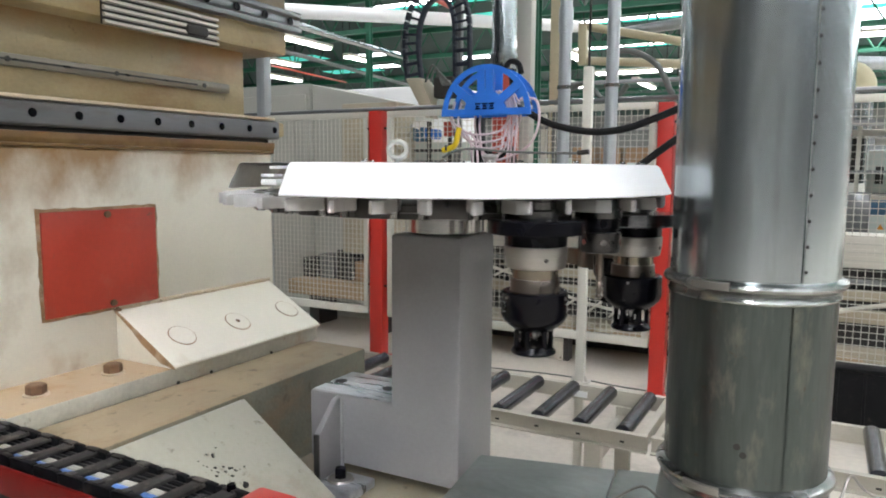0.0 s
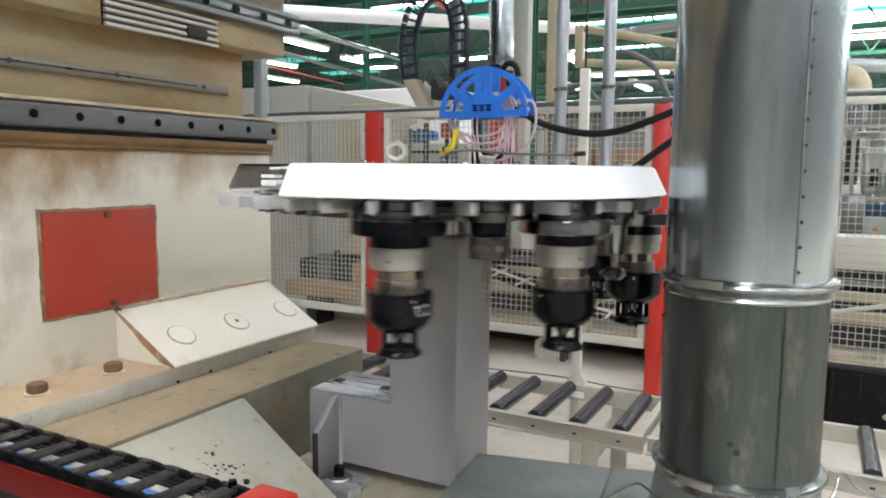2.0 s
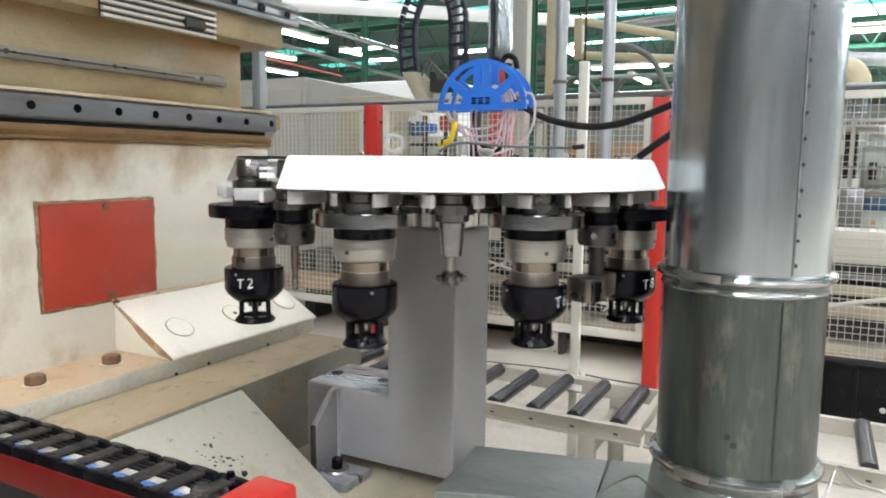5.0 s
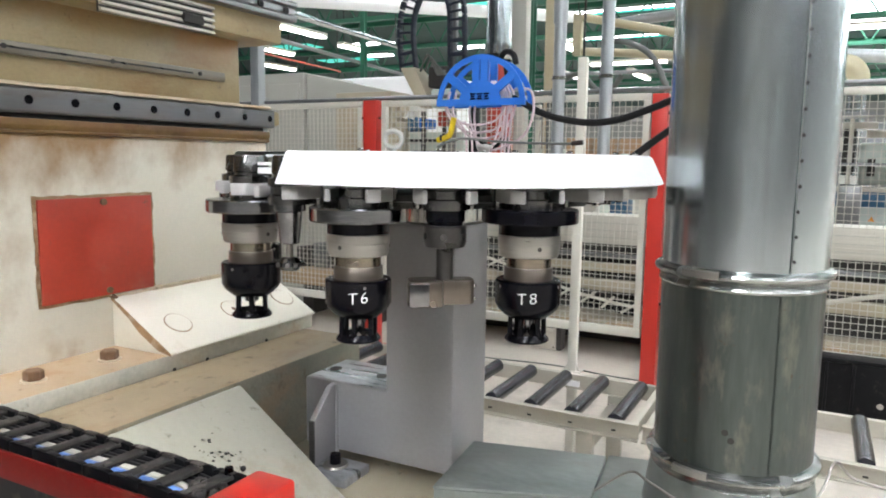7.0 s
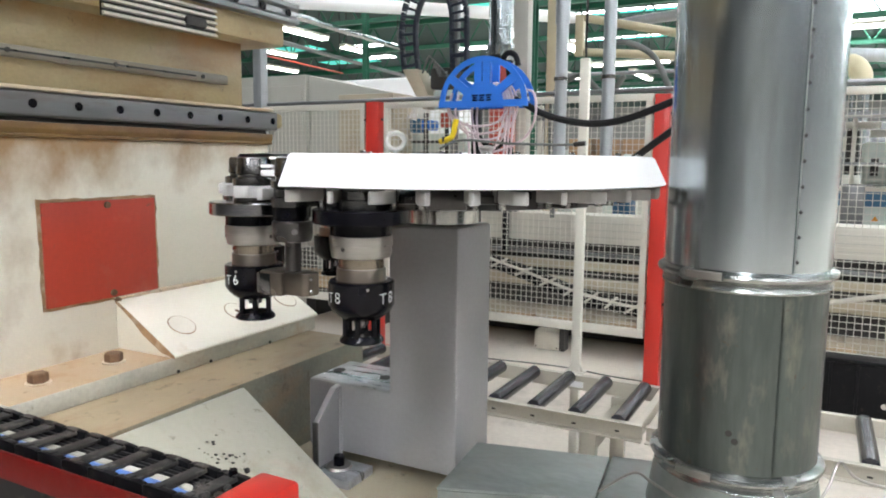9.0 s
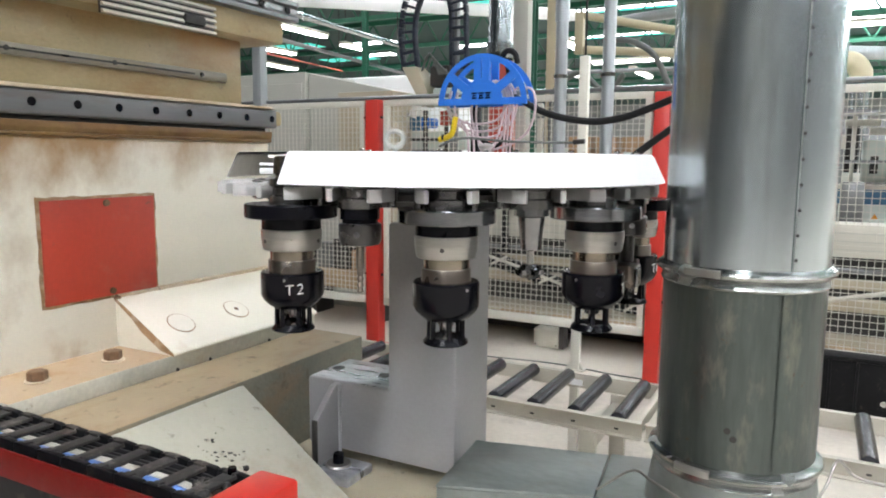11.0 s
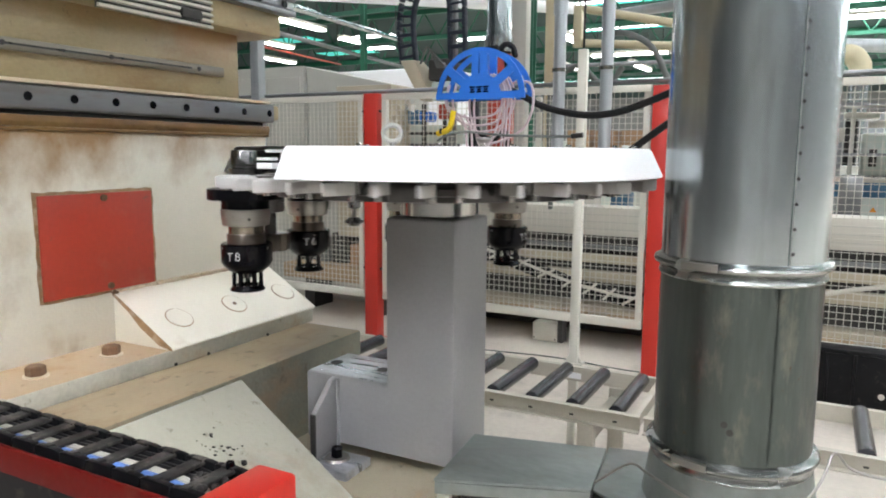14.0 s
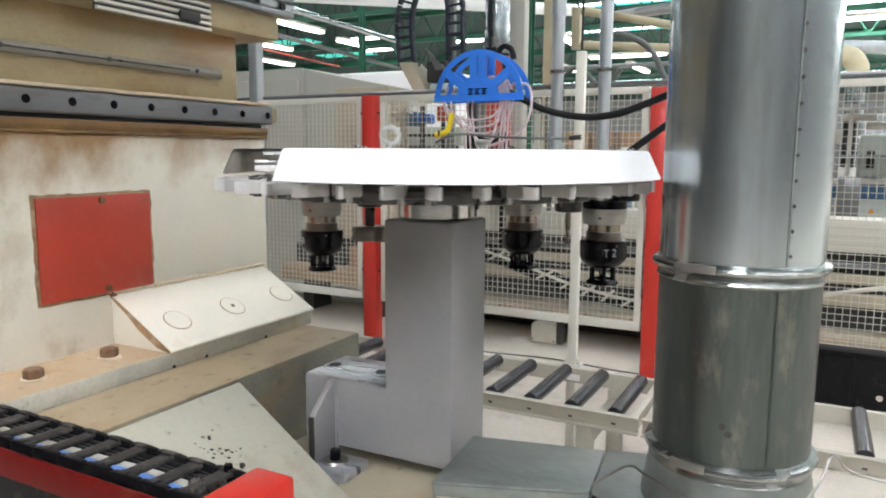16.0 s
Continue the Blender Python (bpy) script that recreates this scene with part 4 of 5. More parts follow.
part("lid", quad([(-0.570, 1.222), (-0.322, 1.279), (-0.300, 1.10), (-0.547, 1.010)], 0.994, 1.000), "galvflat", bx)
part("lid", quad([(-0.319, 1.281), (-0.245, 1.296), (-0.16, 1.02), (-0.297, 1.098)], 0.996, 1.002), "galvflat", bx)
part("lid_flange", quad([(-0.568, 1.219), (-0.322, 1.276), (-0.302, 1.102), (-0.546, 1.013)], 0.972, 0.993, 0.001), "galvflat", bx, "folded lid edge")
# Solid filler; its dark colour paints the shade inside the open box.
part("body", quad([(-0.530, 1.200), (-0.25, 1.270), (-0.20, 1.06), (-0.30, 1.115), (-0.515, 1.050)], 0.0, 0.971), "dark", bx, "solid block painted dark for the shaded inside")
for x, y in ((-0.536, 1.030), (-0.552, 1.196), (-0.318, 1.106)):
    part("leg", box(x - 0.010, x + 0.010, y - 0.010, y + 0.010, 0.0, 0.971, 0.002), "conv", bx, "pale corner leg")

# ---------------------------------------------------------------- roller conveyor
YF0, YB0, ZC = 2.797, 3.366, 0.5
def conveyor(x0, x1, rollers, legs, lab):
    c = thing("roller_conveyor", ((x0 + x1) / 2, 3.08, 0), lab, "conveyor", "roller conveyors")
    for ya in (YF0, YB0):
        s = 1 if ya == YF0 else -1
        web, inner = ya + s * 0.026, ya + s * 0.030
        part("side_beam", prism([(ya, ZC), (ya, ZC - 0.006), (web, ZC - 0.006), (web, ZC - 0.066), (ya, ZC - 0.066), (ya, ZC - 0.072), (inner, ZC - 0.072), (inner, ZC)], 0, x0, x1), "conv", c, sm=False)
    for x in rollers:
        r = part("roller", rod((x, YF0 + 0.035, ZC - 0.012), (x, YB0 - 0.035, ZC - 0.012), 0.032, 24), "roller", c, "dark roller tube")
        part("axle", rod((x, YF0 + 0.027, ZC - 0.012), (x, YB0 - 0.027, ZC - 0.012), 0.008, 8), "dsteel", r)
        part("axle_slot", box(x - 0.009, x + 0.009, YF0 + 0.0235, YF0 + 0.0255, ZC - 0.050, ZC - 0.042), "dark", r, sm=False)
    for x in legs:
        for ya in (YF0 + 0.03, YB0 - 0.03):
            part("leg", box(x - 0.035, x + 0.035, ya - 0.02, ya + 0.02, 0, ZC - 0.072, 0.003), "conv", c)
        part("cross_tie", box(x - 0.025, x + 0.025, YF0 + 0.05, YB0 - 0.05, ZC - 0.16, ZC - 0.11, 0.003), "conv", c)
    for x in (x0 + 0.02, x1 - 0.02):
        part("end_bar", box(x - 0.015, x + 0.015, YF0 + 0.032, YB0 - 0.032, ZC - 0.06, ZC - 0.004, 0.002), "conv", c)
    return c
conveyor(-2.62, -0.58, [-0.682 - 0.1835 * i for i in range(11)], (-2.4, -0.80), "cream roller conveyor with dark rollers")
conveyor(-0.565, 2.2, [-0.45 + 0.22 * i for i in range(12)], (-0.3, 2.0), "cream roller conveyor with widely spaced dark rollers")
solo("label_sheet", box(-1.10, -0.98, 3.3325, 3.3355, 0.440, 0.470), "white", "white paper label on the conveyor beam", "label")
wp = thing("white_post", (-1.042, 3.40, 0), "slim white square post with a gusseted foot", "post")
part("shaft", box(-1.0645, -1.0205, 3.392, 3.428, 0.0, 2.035, 0.003), "fence", wp)
part("gusset", prism([(-1.088, 0.50), (-1.065, 0.50), (-1.065, 0.54)], 1, 3.400, 3.406), "fence", wp, sm=False)
part("gusset", prism([(-1.020, 0.54), (-1.020, 0.50), (-0.998, 0.50)], 1, 3.400, 3.406), "fence", wp, sm=False)
part("foot_plate", box(-1.088, -0.996, 3.387, 3.45, 0.492, 0.500, 0.002), "fence", wp)
part("antenna", rod((-1.042, 3.41, 2.035), (-1.042, 3.41, 2.35), 0.006, 8), "dsteel", wp)

bn = thing("black_bin", (0.57, 4.72, 0.0), "low black plastic bin standing at the foot of the fence", "bin")
part("shell", box(0.01, 1.15, 4.665, 4.79, 0.0, 0.42, 0.012), "plastic", bn)
for x in (0.10, 0.24, 0.46, 0.68, 0.90):
    part("rib", box(x, x + 0.015, 4.655, 4.667, 0.03, 0.40, 0.003), "plastic", bn)
part("rim", box(0.0, 1.16, 4.652, 4.80, 0.40, 0.425, 0.005), "plastic", bn)
part("stud", lying_disc((0.388, 4.665, 0.175), (0, -1, 0), 0.018, 0.016, 14), "bright", bn)

# ---------------------------------------------------------------- safety fence
def fence_panel(x0, x1, mesh_top=1.945, lab="cream safety fence panel with welded wire mesh"):
    f = thing("safety_fence", ((x0 + x1) / 2, FENCE_Y, 0.35), lab, "fence", "safety fence")
    w, z0, z1 = 0.045, 0.35, 1.992
    y0, y1 = FENCE_Y - 0.02, FENCE_Y + 0.02
    part("frame_bar", box(x0, x1, y0, y1, z1 - w, z1, 0.003), "fence", f)
    part("frame_bar", box(x0, x1, y0, y1, z0, z0 + w + 0.015, 0.003), "fence", f)
    part("frame_bar", box(x0, x0 + w, y0, y1, z0 + w + 0.016, z1 - w - 0.001, 0.003), "fence", f)
    part("frame_bar", box(x1 - w, x1, y0, y1, z0 + w + 0.016, z1 - w - 0.001, 0.003), "fence", f)
    bm = bmesh.new()
    n = round((x1 - x0 - 2 * w) / 0.041)
    for i in range(1, n):
        x = x0 + w + (x1 - x0 - 2 * w) * i / n
        box(x - 0.002, x + 0.002, FENCE_Y - 0.002, FENCE_Y + 0.002, z0 + 0.06, z1 - w, bm=bm)
    n = round((z1 - z0 - 2 * w) / 0.041)
    for i in range(1, n):
        z = z0 + w + (z1 - z0 - 2 * w) * i / n
        box(x0 + w, x1 - w, FENCE_Y - 0.006, FENCE_Y - 0.002, z - 0.002, z + 0.002, bm=bm)
    part("wire_mesh", bm, "fence", f, "welded wire mesh", sm=False)
    for x in (x0 - 0.012, x1 + 0.012):
        for z in (0.6, 1.86):
            part("hinge_bolt", lying_disc((x, y0 + 0.008, z), (0, -1, 0), 0.010, 0.016, 8), "dsteel", f)
fence_panel(-5.6, -3.285)
fence_panel(-3.105, -1.02)
fence_panel(-0.885, 1.2)
fence_panel(1.36, 3.4)
for x in (-3.195, -0.953, 1.28, -5.70):
    p = thing("fence_post", (x, FENCE_Y, 0), "bright red square fence post", "fence post", "red fence posts")
    part("shaft", box(x - 0.060, x + 0.060, FENCE_Y - 0.05, FENCE_Y + 0.05, 0.012, 1.998, 0.004) if x < -3 else box(x - 0.05, x + 0.05, FENCE_Y - 0.05, FENCE_Y + 0.05, 0.012, 1.985, 0.004), "redpost", p)
    part("base_plate", box(x - 0.09, x + 0.09, FENCE_Y - 0.09, FENCE_Y + 0.09, 0, 0.0115), "redpost", p)
solo("conduit", rod((-5.7, FENCE_Y + 0.05, 2.012), (3.4, FENCE_Y + 0.05, 2.03), 0.016, 12), "steel", "grey cable conduit running along the fence top", "conduit")
jb = thing("junction_box", (-1.725, 5.0, 0.17), "pale grey junction box hung under the fence", "junction box")
part("case", box(-1.82, -1.63, 4.90, 5.02, 0.17, 0.305, 0.006), "conv", jb)
for x in (-1.805, -1.645):
    part("screw", lying_disc((x, 4.90, 0.19), (0, -1, 0), 0.006, 0.004, 10), "dark", jb)
part("bracket", box(-1.626, -1.59, 4.90, 5.0, 0.17, 0.35), "dark", jb)
solo("floor_cable", hose([(-3.0, 5.05, 0.008), (-2.4, 4.98, 0.008), (-1.7, 5.06, 0.008), (-1.2, 5.0, 0.008), (-0.6, 5.02, 0.008), (0.4, 5.1, 0.008)], 0.005), "hose", "black cable lying on the floor", "cable")

# ---------------------------------------------------------------- machine behind the fence
bg = thing("panel_saw", (-1.6, 6.4, 0), "long pale machine table with dark recess and tan beams", "machine")
part("guard_beam", box(-3.0, 4.0, 6.0, 6.35, 0.845, 1.085, 0.008), "fence", bg, "white guard beam")
for z in (0.90, 0.96, 1.02):
    part("guard_line", box(-3.0, 4.0, 5.9955, 5.9985, z, z + 0.006), "greygreen", bg, sm=False)
# Solid dark box stands in for the shaded depth behind the beams.
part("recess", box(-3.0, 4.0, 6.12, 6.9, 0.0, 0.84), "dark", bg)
part("tan_beam", box(-3.0, 4.0, 6.04, 6.115, 0.60, 0.675, 0.006), "tan", bg)
part("tan_beam", box(-3.0, 4.0, 6.00, 6.115, 0.44, 0.53, 0.006), "tan", bg)
part("rail", box(-3.0, 4.0, 6.03, 6.1, 0.72, 0.755, 0.004), "steel", bg)
part("lower_beam", box(-3.0, 4.0, 5.75, 6.1, 0.17, 0.25, 0.006), "tan", bg)
# Dark strip put in as the shade under the table.
part("plinth", box(-3.0, 4.0, 6.06, 6.11, 0.0, 0.169), "dark", bg, "dark strip painted for the shade under the table")
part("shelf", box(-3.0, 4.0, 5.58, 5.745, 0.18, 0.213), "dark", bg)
for i in range(14):
    x = -2.9 + i * 0.48
    part("bearer", box(x, x + 0.30, 5.50, 5.74, 0.215, 0.245, 0.005), "wood", bg, "raw wooden bearer")
dc = thing("drag_chain", (-1.9, 5.8, 0.25), "black drag chain with pale zigzag ties sagging behind the fence", "cable chain")
line = spline([(-3.0, 5.85, 0.80), (-2.64, 5.85, 0.67), (-2.26, 5.85, 0.565), (-1.89, 5.85, 0.45), (-1.59, 5.85, 0.385), (-1.3, 5.85, 0.345), (-0.8, 5.85, 0.33)], 5)
for i, (p, q) in enumerate(zip(line, line[1:])):
    d = (q - p)
    an = math.atan2(d.z, d.x)
    bm = box(-d.length * 0.48, d.length * 0.48, -0.05, 0.05, -0.055, 0.055, 0.008)
    bmesh.ops.transform(bm, matrix=Matrix.Translation((p + q) / 2) @ Matrix.Rotation(-an, 4, "Y"), verts=bm.verts)
    l = part("link", bm, "plastic", dc)
    part("strap", rod(p + Vector((0, -0.062, 0.030)), q + Vector((0, -0.062, 0.030)), 0.013, 6), "fence", l, "pale strap along the chain")
    if i % 3 == 0 and i + 2 < len(line):
        part("tie", rod(p + Vector((0, -0.076, -0.035)), line[i + 2] + Vector((0.0, -0.076, 0.085)), 0.010, 6), "fence", l, "pale tie")
solo("cable_bundle", hose([(0.0, 5.8, 0.52), (0.3, 5.8, 0.60), (0.8, 5.8, 0.70), (1.3, 5.8, 0.74)], 0.018), "fence", "pale cable tube behind the fence", "cable")
solo("hanging_bar", box(-2.53, -2.47, 5.9, 5.95, 0.72, 1.25, 0.008), "plastic", "black hanging bar behind the fence", "bar")

cab = thing("control_cabinet", (-5.0, 6.3, 0), "large grey-green sheet-metal cabinet behind the fence", "cabinet")
part("body", box(-7.2, -4.79, 6.0, 6.9, 0, 2.41, 0.006), "greygreen", cab)
part("side_wing", prism([(-4.785, 0), (-3.60, 0), (-3.60, 2.16), (-4.785, 2.40)], 1, 6.05, 6.5, 0.004), "greygreen", cab)
part("door", box(-5.35, -4.83, 5.985, 5.998, 0.15, 2.3, 0.004), "greygreen", cab)
part("door", box(-5.9, -5.38, 5.985, 5.998, 0.15, 2.3, 0.004), "greygreen", cab)
solo("switch_cabinet", box(-4.05, -3.45, 5.55, 5.9, 0.75, 2.14, 0.006), "tan", "beige switch cabinet behind the fence", "cabinet")
tb = thing("timber_block", (-4.05, 5.7, 0), "raw wooden block behind the fence on added skids, shade-dark", "timber")
part("block", box(-4.6, -3.5, 5.4, 5.95, 0.33, 0.47, 0.01), "wood", tb)
# Added supports; their dark colour fills in for the shaded gap.
for x in (-4.5, -3.7):
    part("skid", box(x, x + 0.12, 5.6, 5.9, 0.0, 0.328), "dark", tb)
for i in range(5):
    solo("crate", box(-4.58 + i * 0.21, -4.41 + i * 0.21, 5.6, 5.9, 0.47, 0.66 + 0.05 * (i % 3), 0.01), ("dark", "steel", "dark", "card", "dark")[i], "dark machine part on the board stack", "machine part")

# things seen over the magazine through the mesh
bl = thing("blue_motor", (-3.45, 5.9, 1.6), "blue and white motor unit on a grey frame", "motor")
part("body", box(-3.58, -3.36, 5.85, 6.05, 1.80, 1.93, 0.02), "bluegrey", bl)
part("cap", rod((-3.52, 5.85, 1.88), (-3.46, 5.80, 1.95), 0.03, 14), "jaw", bl)
part("drive", box(-3.34, -3.22, 5.85, 6.0, 1.82, 1.91, 0.02), "blue", bl)
part("frame", box(-3.62, -2.9, 5.9, 6.1, 1.62, 1.79, 0.01), "paleblue", bl)
part("stand", box(-3.5, -3.0, 5.95, 6.05, 1.086, 1.62, 0.01), "dark", bl)
part("sheet", prism([(-3.60, 1.80), (-3.50, 1.83), (-3.44, 1.96), (-3.56, 1.95)], 1, 5.80, 5.803), "white", bl, "loose white paper", sm=False)
part("sheet", prism([(-3.44, 1.93), (-3.36, 1.90), (-3.35, 1.97), (-3.42, 1.98)], 1, 5.81, 5.813), "white", bl, "loose white paper", sm=False)
part("rail", box(-3.66, -2.95, 5.86, 5.89, 1.70, 1.725, 0.003), "dark", bl)
part("rail", box(-3.66, -2.95, 5.86, 5.89, 1.60, 1.615, 0.003), "steel", bl)
for x in (-3.60, -3.30, -3.08):
    part("upright", box(x, x + 0.035, 5.84, 5.87, 1.45, 1.98, 0.003), "dark", bl)
part("red_box", box(-3.12, -3.02, 5.83, 5.9, 1.84, 1.97, 0.006), "red", bl)
for i, (x, z, w, h, m) in enumerate(((-2.28, 1.60, .22, .17, "card"), (-2.0, 1.58, .20, .18, "card"), (-1.74, 1.62, .2, .14, "card"), (-1.5, 1.57, .24, .2, "tan"), (-1.15, 1.6, .2, .22, "card"))):
    solo("cardboard_box", box(x, x + w, 7.0, 7.3, z, z + h, 0.004), m, "brown cardboard box on a far shelf", "box", "boxes on the far shelf")
sh = thing("far_shelf", (-1.7, 7.2, 0), "long pale steel shelf rack", "shelf")
for z in (1.0, 1.56, 1.98):
    part("board", box(-2.6, 0.8, 6.95, 7.45, z - 0.03, z - 0.002), "steel", sh, sm=False)
for x in (-2.6, -1.4, -0.2, 0.78):
    part("upright", box(x, x + 0.05, 6.95, 7.0, 0, 2.1), "fence", sh, sm=False)
for i in range(9):
    x = -2.5 + 0.33 * i
    solo("machine_part", box(x, x + 0.18, 7.05, 7.3, 1.0, 1.15 + 0.22 * ((i * 7) % 3) / 2, 0.02), ("paleblue", "fence", "bluegrey", "steel", "dark")[i % 5], "pale machine part on the far shelf", "machine part", "parts on the far shelf")

dr = thing("drilling_machine", (0.35, 7.7, 0), "pale green and blue workshop machine behind the fence", "machine")
part("base", box(0.15, 1.6, 7.5, 8.1, 0.0, 1.16, 0.01), "paleblue", dr)
part("blue_band", box(0.10, 1.6, 7.46, 8.1, 1.165, 1.30, 0.01), "bluegrey", dr)
part("head", box(0.30, 0.58, 7.5, 7.8, 1.36, 1.74, 0.02), "paleblue", dr)
part("lamp_box", box(0.05, 0.20, 7.5, 7.7, 1.66, 1.78, 0.01), "fence", dr)
part("guide", box(0.02, 0.12, 7.5, 7.6, 1.30, 1.72, 0.005), "steel", dr)
part("arm", box(0.14, 0.42, 7.45, 7.55, 1.86, 1.92, 0.01), "fence", dr)
part("motor", box(0.16, 0.26, 7.48, 7.6, 1.45, 1.88, 0.01), "dark", dr)
part("spindle", rod((0.44, 7.6, 1.30), (0.44, 7.6, 1.40), 0.05), "steel", dr)
part("shelf", box(0.0, 0.6, 7.4, 7.7, 1.30, 1.335, 0.004), "fence", dr)
for x0, x1, z0, z1, m in ((0.20, 0.235, 1.34, 1.95, "fence"), (0.62, 0.66, 1.31, 1.98, "fence"), (0.66, 0.90, 1.50, 1.62, "paleblue"), (0.70, 0.86, 1.64, 1.80, "dark"), (0.92, 0.96, 1.31, 1.92, "steel"),
                        (0.98, 1.30, 1.42, 1.58, "bluegrey"), (1.02, 1.26, 1.60, 1.72, "paleblue"), (0.34, 0.54, 1.78, 1.84, "fence"), (0.36, 0.42, 1.44, 1.60, "dark"), (1.32, 1.36, 1.31, 1.95, "fence")):
    part("frame", box(x0, x1, 7.42, 7.495, z0, z1, 0.004), m, dr)
for x in (0.25, 0.75, 1.10):
    part("door", box(x, x + 0.30, 7.492, 7.499, 0.35, 1.0, 0.003), "greygreen", dr)
    part("knob", lying_disc((x + 0.26, 7.491, 0.70), (0, -1, 0), 0.02, 0.02, 12), "dark", dr)
part("warning_sign", prism([(0.40, 1.03), (0.46, 1.03), (0.43, 1.08)], 1, 7.494, 7.499), "orange", dr, "orange warning triangle", sm=False)

# overhead chain loop
ch = thing("robot_chain", (-3.05, 5.6, 2.2), "black arched cable drag chain above a grey drill head", "cable chain")
arch = spline([(-3.29, 5.6, 2.32), (-3.32, 5.6, 2.60), (-3.30, 5.6, 2.82), (-3.21, 5.6, 3.0), (-3.05, 5.6, 3.08), (-2.90, 5.6, 3.0), (-2.83, 5.6, 2.82), (-2.82, 5.6, 2.6), (-2.81, 5.6, 2.25)], 3)
for p, q in zip(arch, arch[1:]):
    d = q - p
    an = math.atan2(d.z, d.x)
    h = d.length / 2
    l = None
    for s in (-1, 1):
        bm = box(-h, h, -0.03, 0.03, 0.07 * s - 0.014, 0.07 * s + 0.014, 0.004)
        bmesh.ops.transform(bm, matrix=Matrix.Translation((p + q) / 2) @ Matrix.Rotation(-an, 4, "Y"), verts=bm.verts)
        l = part("link" if l is None else "side_plate", bm, "navy", ch if l is None else l)
    bm = box(-h * 0.30, h * 0.30, -0.03, -0.012, -0.06, 0.06, 0.004)
    bmesh.ops.transform(bm, matrix=Matrix.Translation((p + q) / 2) @ Matrix.Rotation(-an, 4, "Y"), verts=bm.verts)
    part("crossbar", bm, "navy", l)
part("head_case", prism([(-3.33, 2.33), (-3.18, 2.33), (-3.02, 2.02), (-3.12, 1.98)], 1, 5.5, 5.7, 0.01), "tan", ch, "beige head case")
part("head_body", box(-3.05, -2.86, 5.5, 5.75, 2.15, 2.33, 0.02), "dark", ch)
part("head_foot", box(-3.02, -2.80, 5.5, 5.75, 1.98, 2.14, 0.02), "paleblue", ch)
part("mast", box(-2.99, -2.93, 5.78, 5.84, 1.086, 5.2, 0.004), "steel", ch)
for i in range(6):
    part("cable", hose([(-3.15 + i * 0.05, 5.55, 2.30), (-3.02 + i * 0.03, 5.45, 2.42 - 0.03 * i), (-2.95 + i * 0.02, 5.5, 2.25)], 0.010, 6, 6), "hose", ch)

gd = thing("far_duct", (-2.58, 6.0, 2.3), "galvanised vertical extraction duct with a red motor", "duct")
part("pipe", lathe([(0.108, 2.49), (0.108, 5.9)], -2.61, 6.0, 32), "galv", gd)
part("sleeve", lathe([(0.120, 2.42), (0.125, 2.43), (0.125, 2.56), (0.120, 2.565)], -2.61, 6.0, 32), "galv", gd)
part("red_motor", lathe([(0, 1.6), (0.12, 1.6), (0.12, 2.35), (0.09, 2.40), (0, 2.40)], -2.58, 6.0, 24), "red", gd, "red motor housing")
part("dark_hose", hose([(-2.70, 5.85, 2.30), (-2.68, 5.82, 2.40), (-2.58, 5.80, 2.44), (-2.48, 5.82, 2.38), (-2.46, 5.85, 2.25)], 0.02), "rubber", gd)
part("stand", box(-2.72, -2.44, 5.95, 6.1, 1.086, 1.6), "dark", gd)
solo("beige_mast", box(-2.36, -2.24, 6.5, 6.6, 0, 4.6, 0.006), "beige", "beige square steel mast", "mast")
solo("grey_mast", box(-2.70, -2.55, 6.5, 6.62, 0, 5.0, 0.006), "greygreen", "grey square steel mast", "mast")
for x0 in (-1.617, -1.293):
    p = thing("vertical_pipe", (x0, 4.75, 1.35), "galvanised vertical pipe clamped to the fence top", "pipe", "galvanised pipes")
    part("tube", rod((x0, 4.75, 5.99), (x0, 4.75, 1.35), 0.041, 24), "zinc", p)
    part("clamp", rod((x0, 4.75, 2.11), (x0, 4.75, 2.085), 0.050, 24), "bright", p)
    part("bracket", box(x0 - 0.02, x0 + 0.02, 4.79, 4.905, 1.955, 1.985, 0.002), "steel", p)
    if x0 < -1.5:
        part("sleeve", rod((x0, 4.75, 2.62), (x0, 4.75, 2.46), 0.048, 24), "zinc", p)
fr = thing("tube_frame", (-1.4, 6.0, 2.3), "beige rectangular steel tube frame held between masts", "frame")
part("upright", box(-1.92, -1.85, 5.96, 6.03, 2.42, 2.76, 0.006), "beige", fr)
part("bar", rod((-1.85, 6.0, 2.735), (-0.6, 6.0, 2.44), 0.034, 12), "beige", fr)
part("bar", rod((-1.85, 6.0, 2.455), (-0.6, 6.0, 2.34), 0.034, 12), "beige", fr)
part("stem", box(-0.66, -0.58, 5.96, 6.04, 0.0, 2.46, 0.006), "beige", fr)
solo("grey_hose", hose([(-1.55, 5.5, 2.44), (-1.36, 5.5, 2.43), (-1.18, 5.5, 2.33), (-1.08, 5.5, 2.16), (-1.03, 5.5, 1.95), (-1.0, 5.5, 1.086)], 0.022, 14, 10, ribs=0.08), "hose", "grey ribbed hose bending over the fence", "hose")
solo("grey_hose", hose([(-1.95, 5.6, 1.086), (-1.98, 5.6, 1.95), (-1.90, 5.6, 2.14), (-1.74, 5.6, 2.22), (-1.60, 5.6, 2.10), (-1.50, 5.6, 2.08), (-1.4, 5.6, 2.2)], 0.022, 14, 10, ribs=0.08), "hose", "grey ribbed hose looping behind the fence", "hose")
for (a, b, r, m, lab) in (((-7.028, 8.044, 3.751), (-4.207, 12.993, 4.141), 0.105, "white", "large pale overhead pipe"),
                          ((-6.415, 7.182, 3.460), (-8.542, 14.122, 4.013), 0.05, "galv", "thin overhead pipe"),
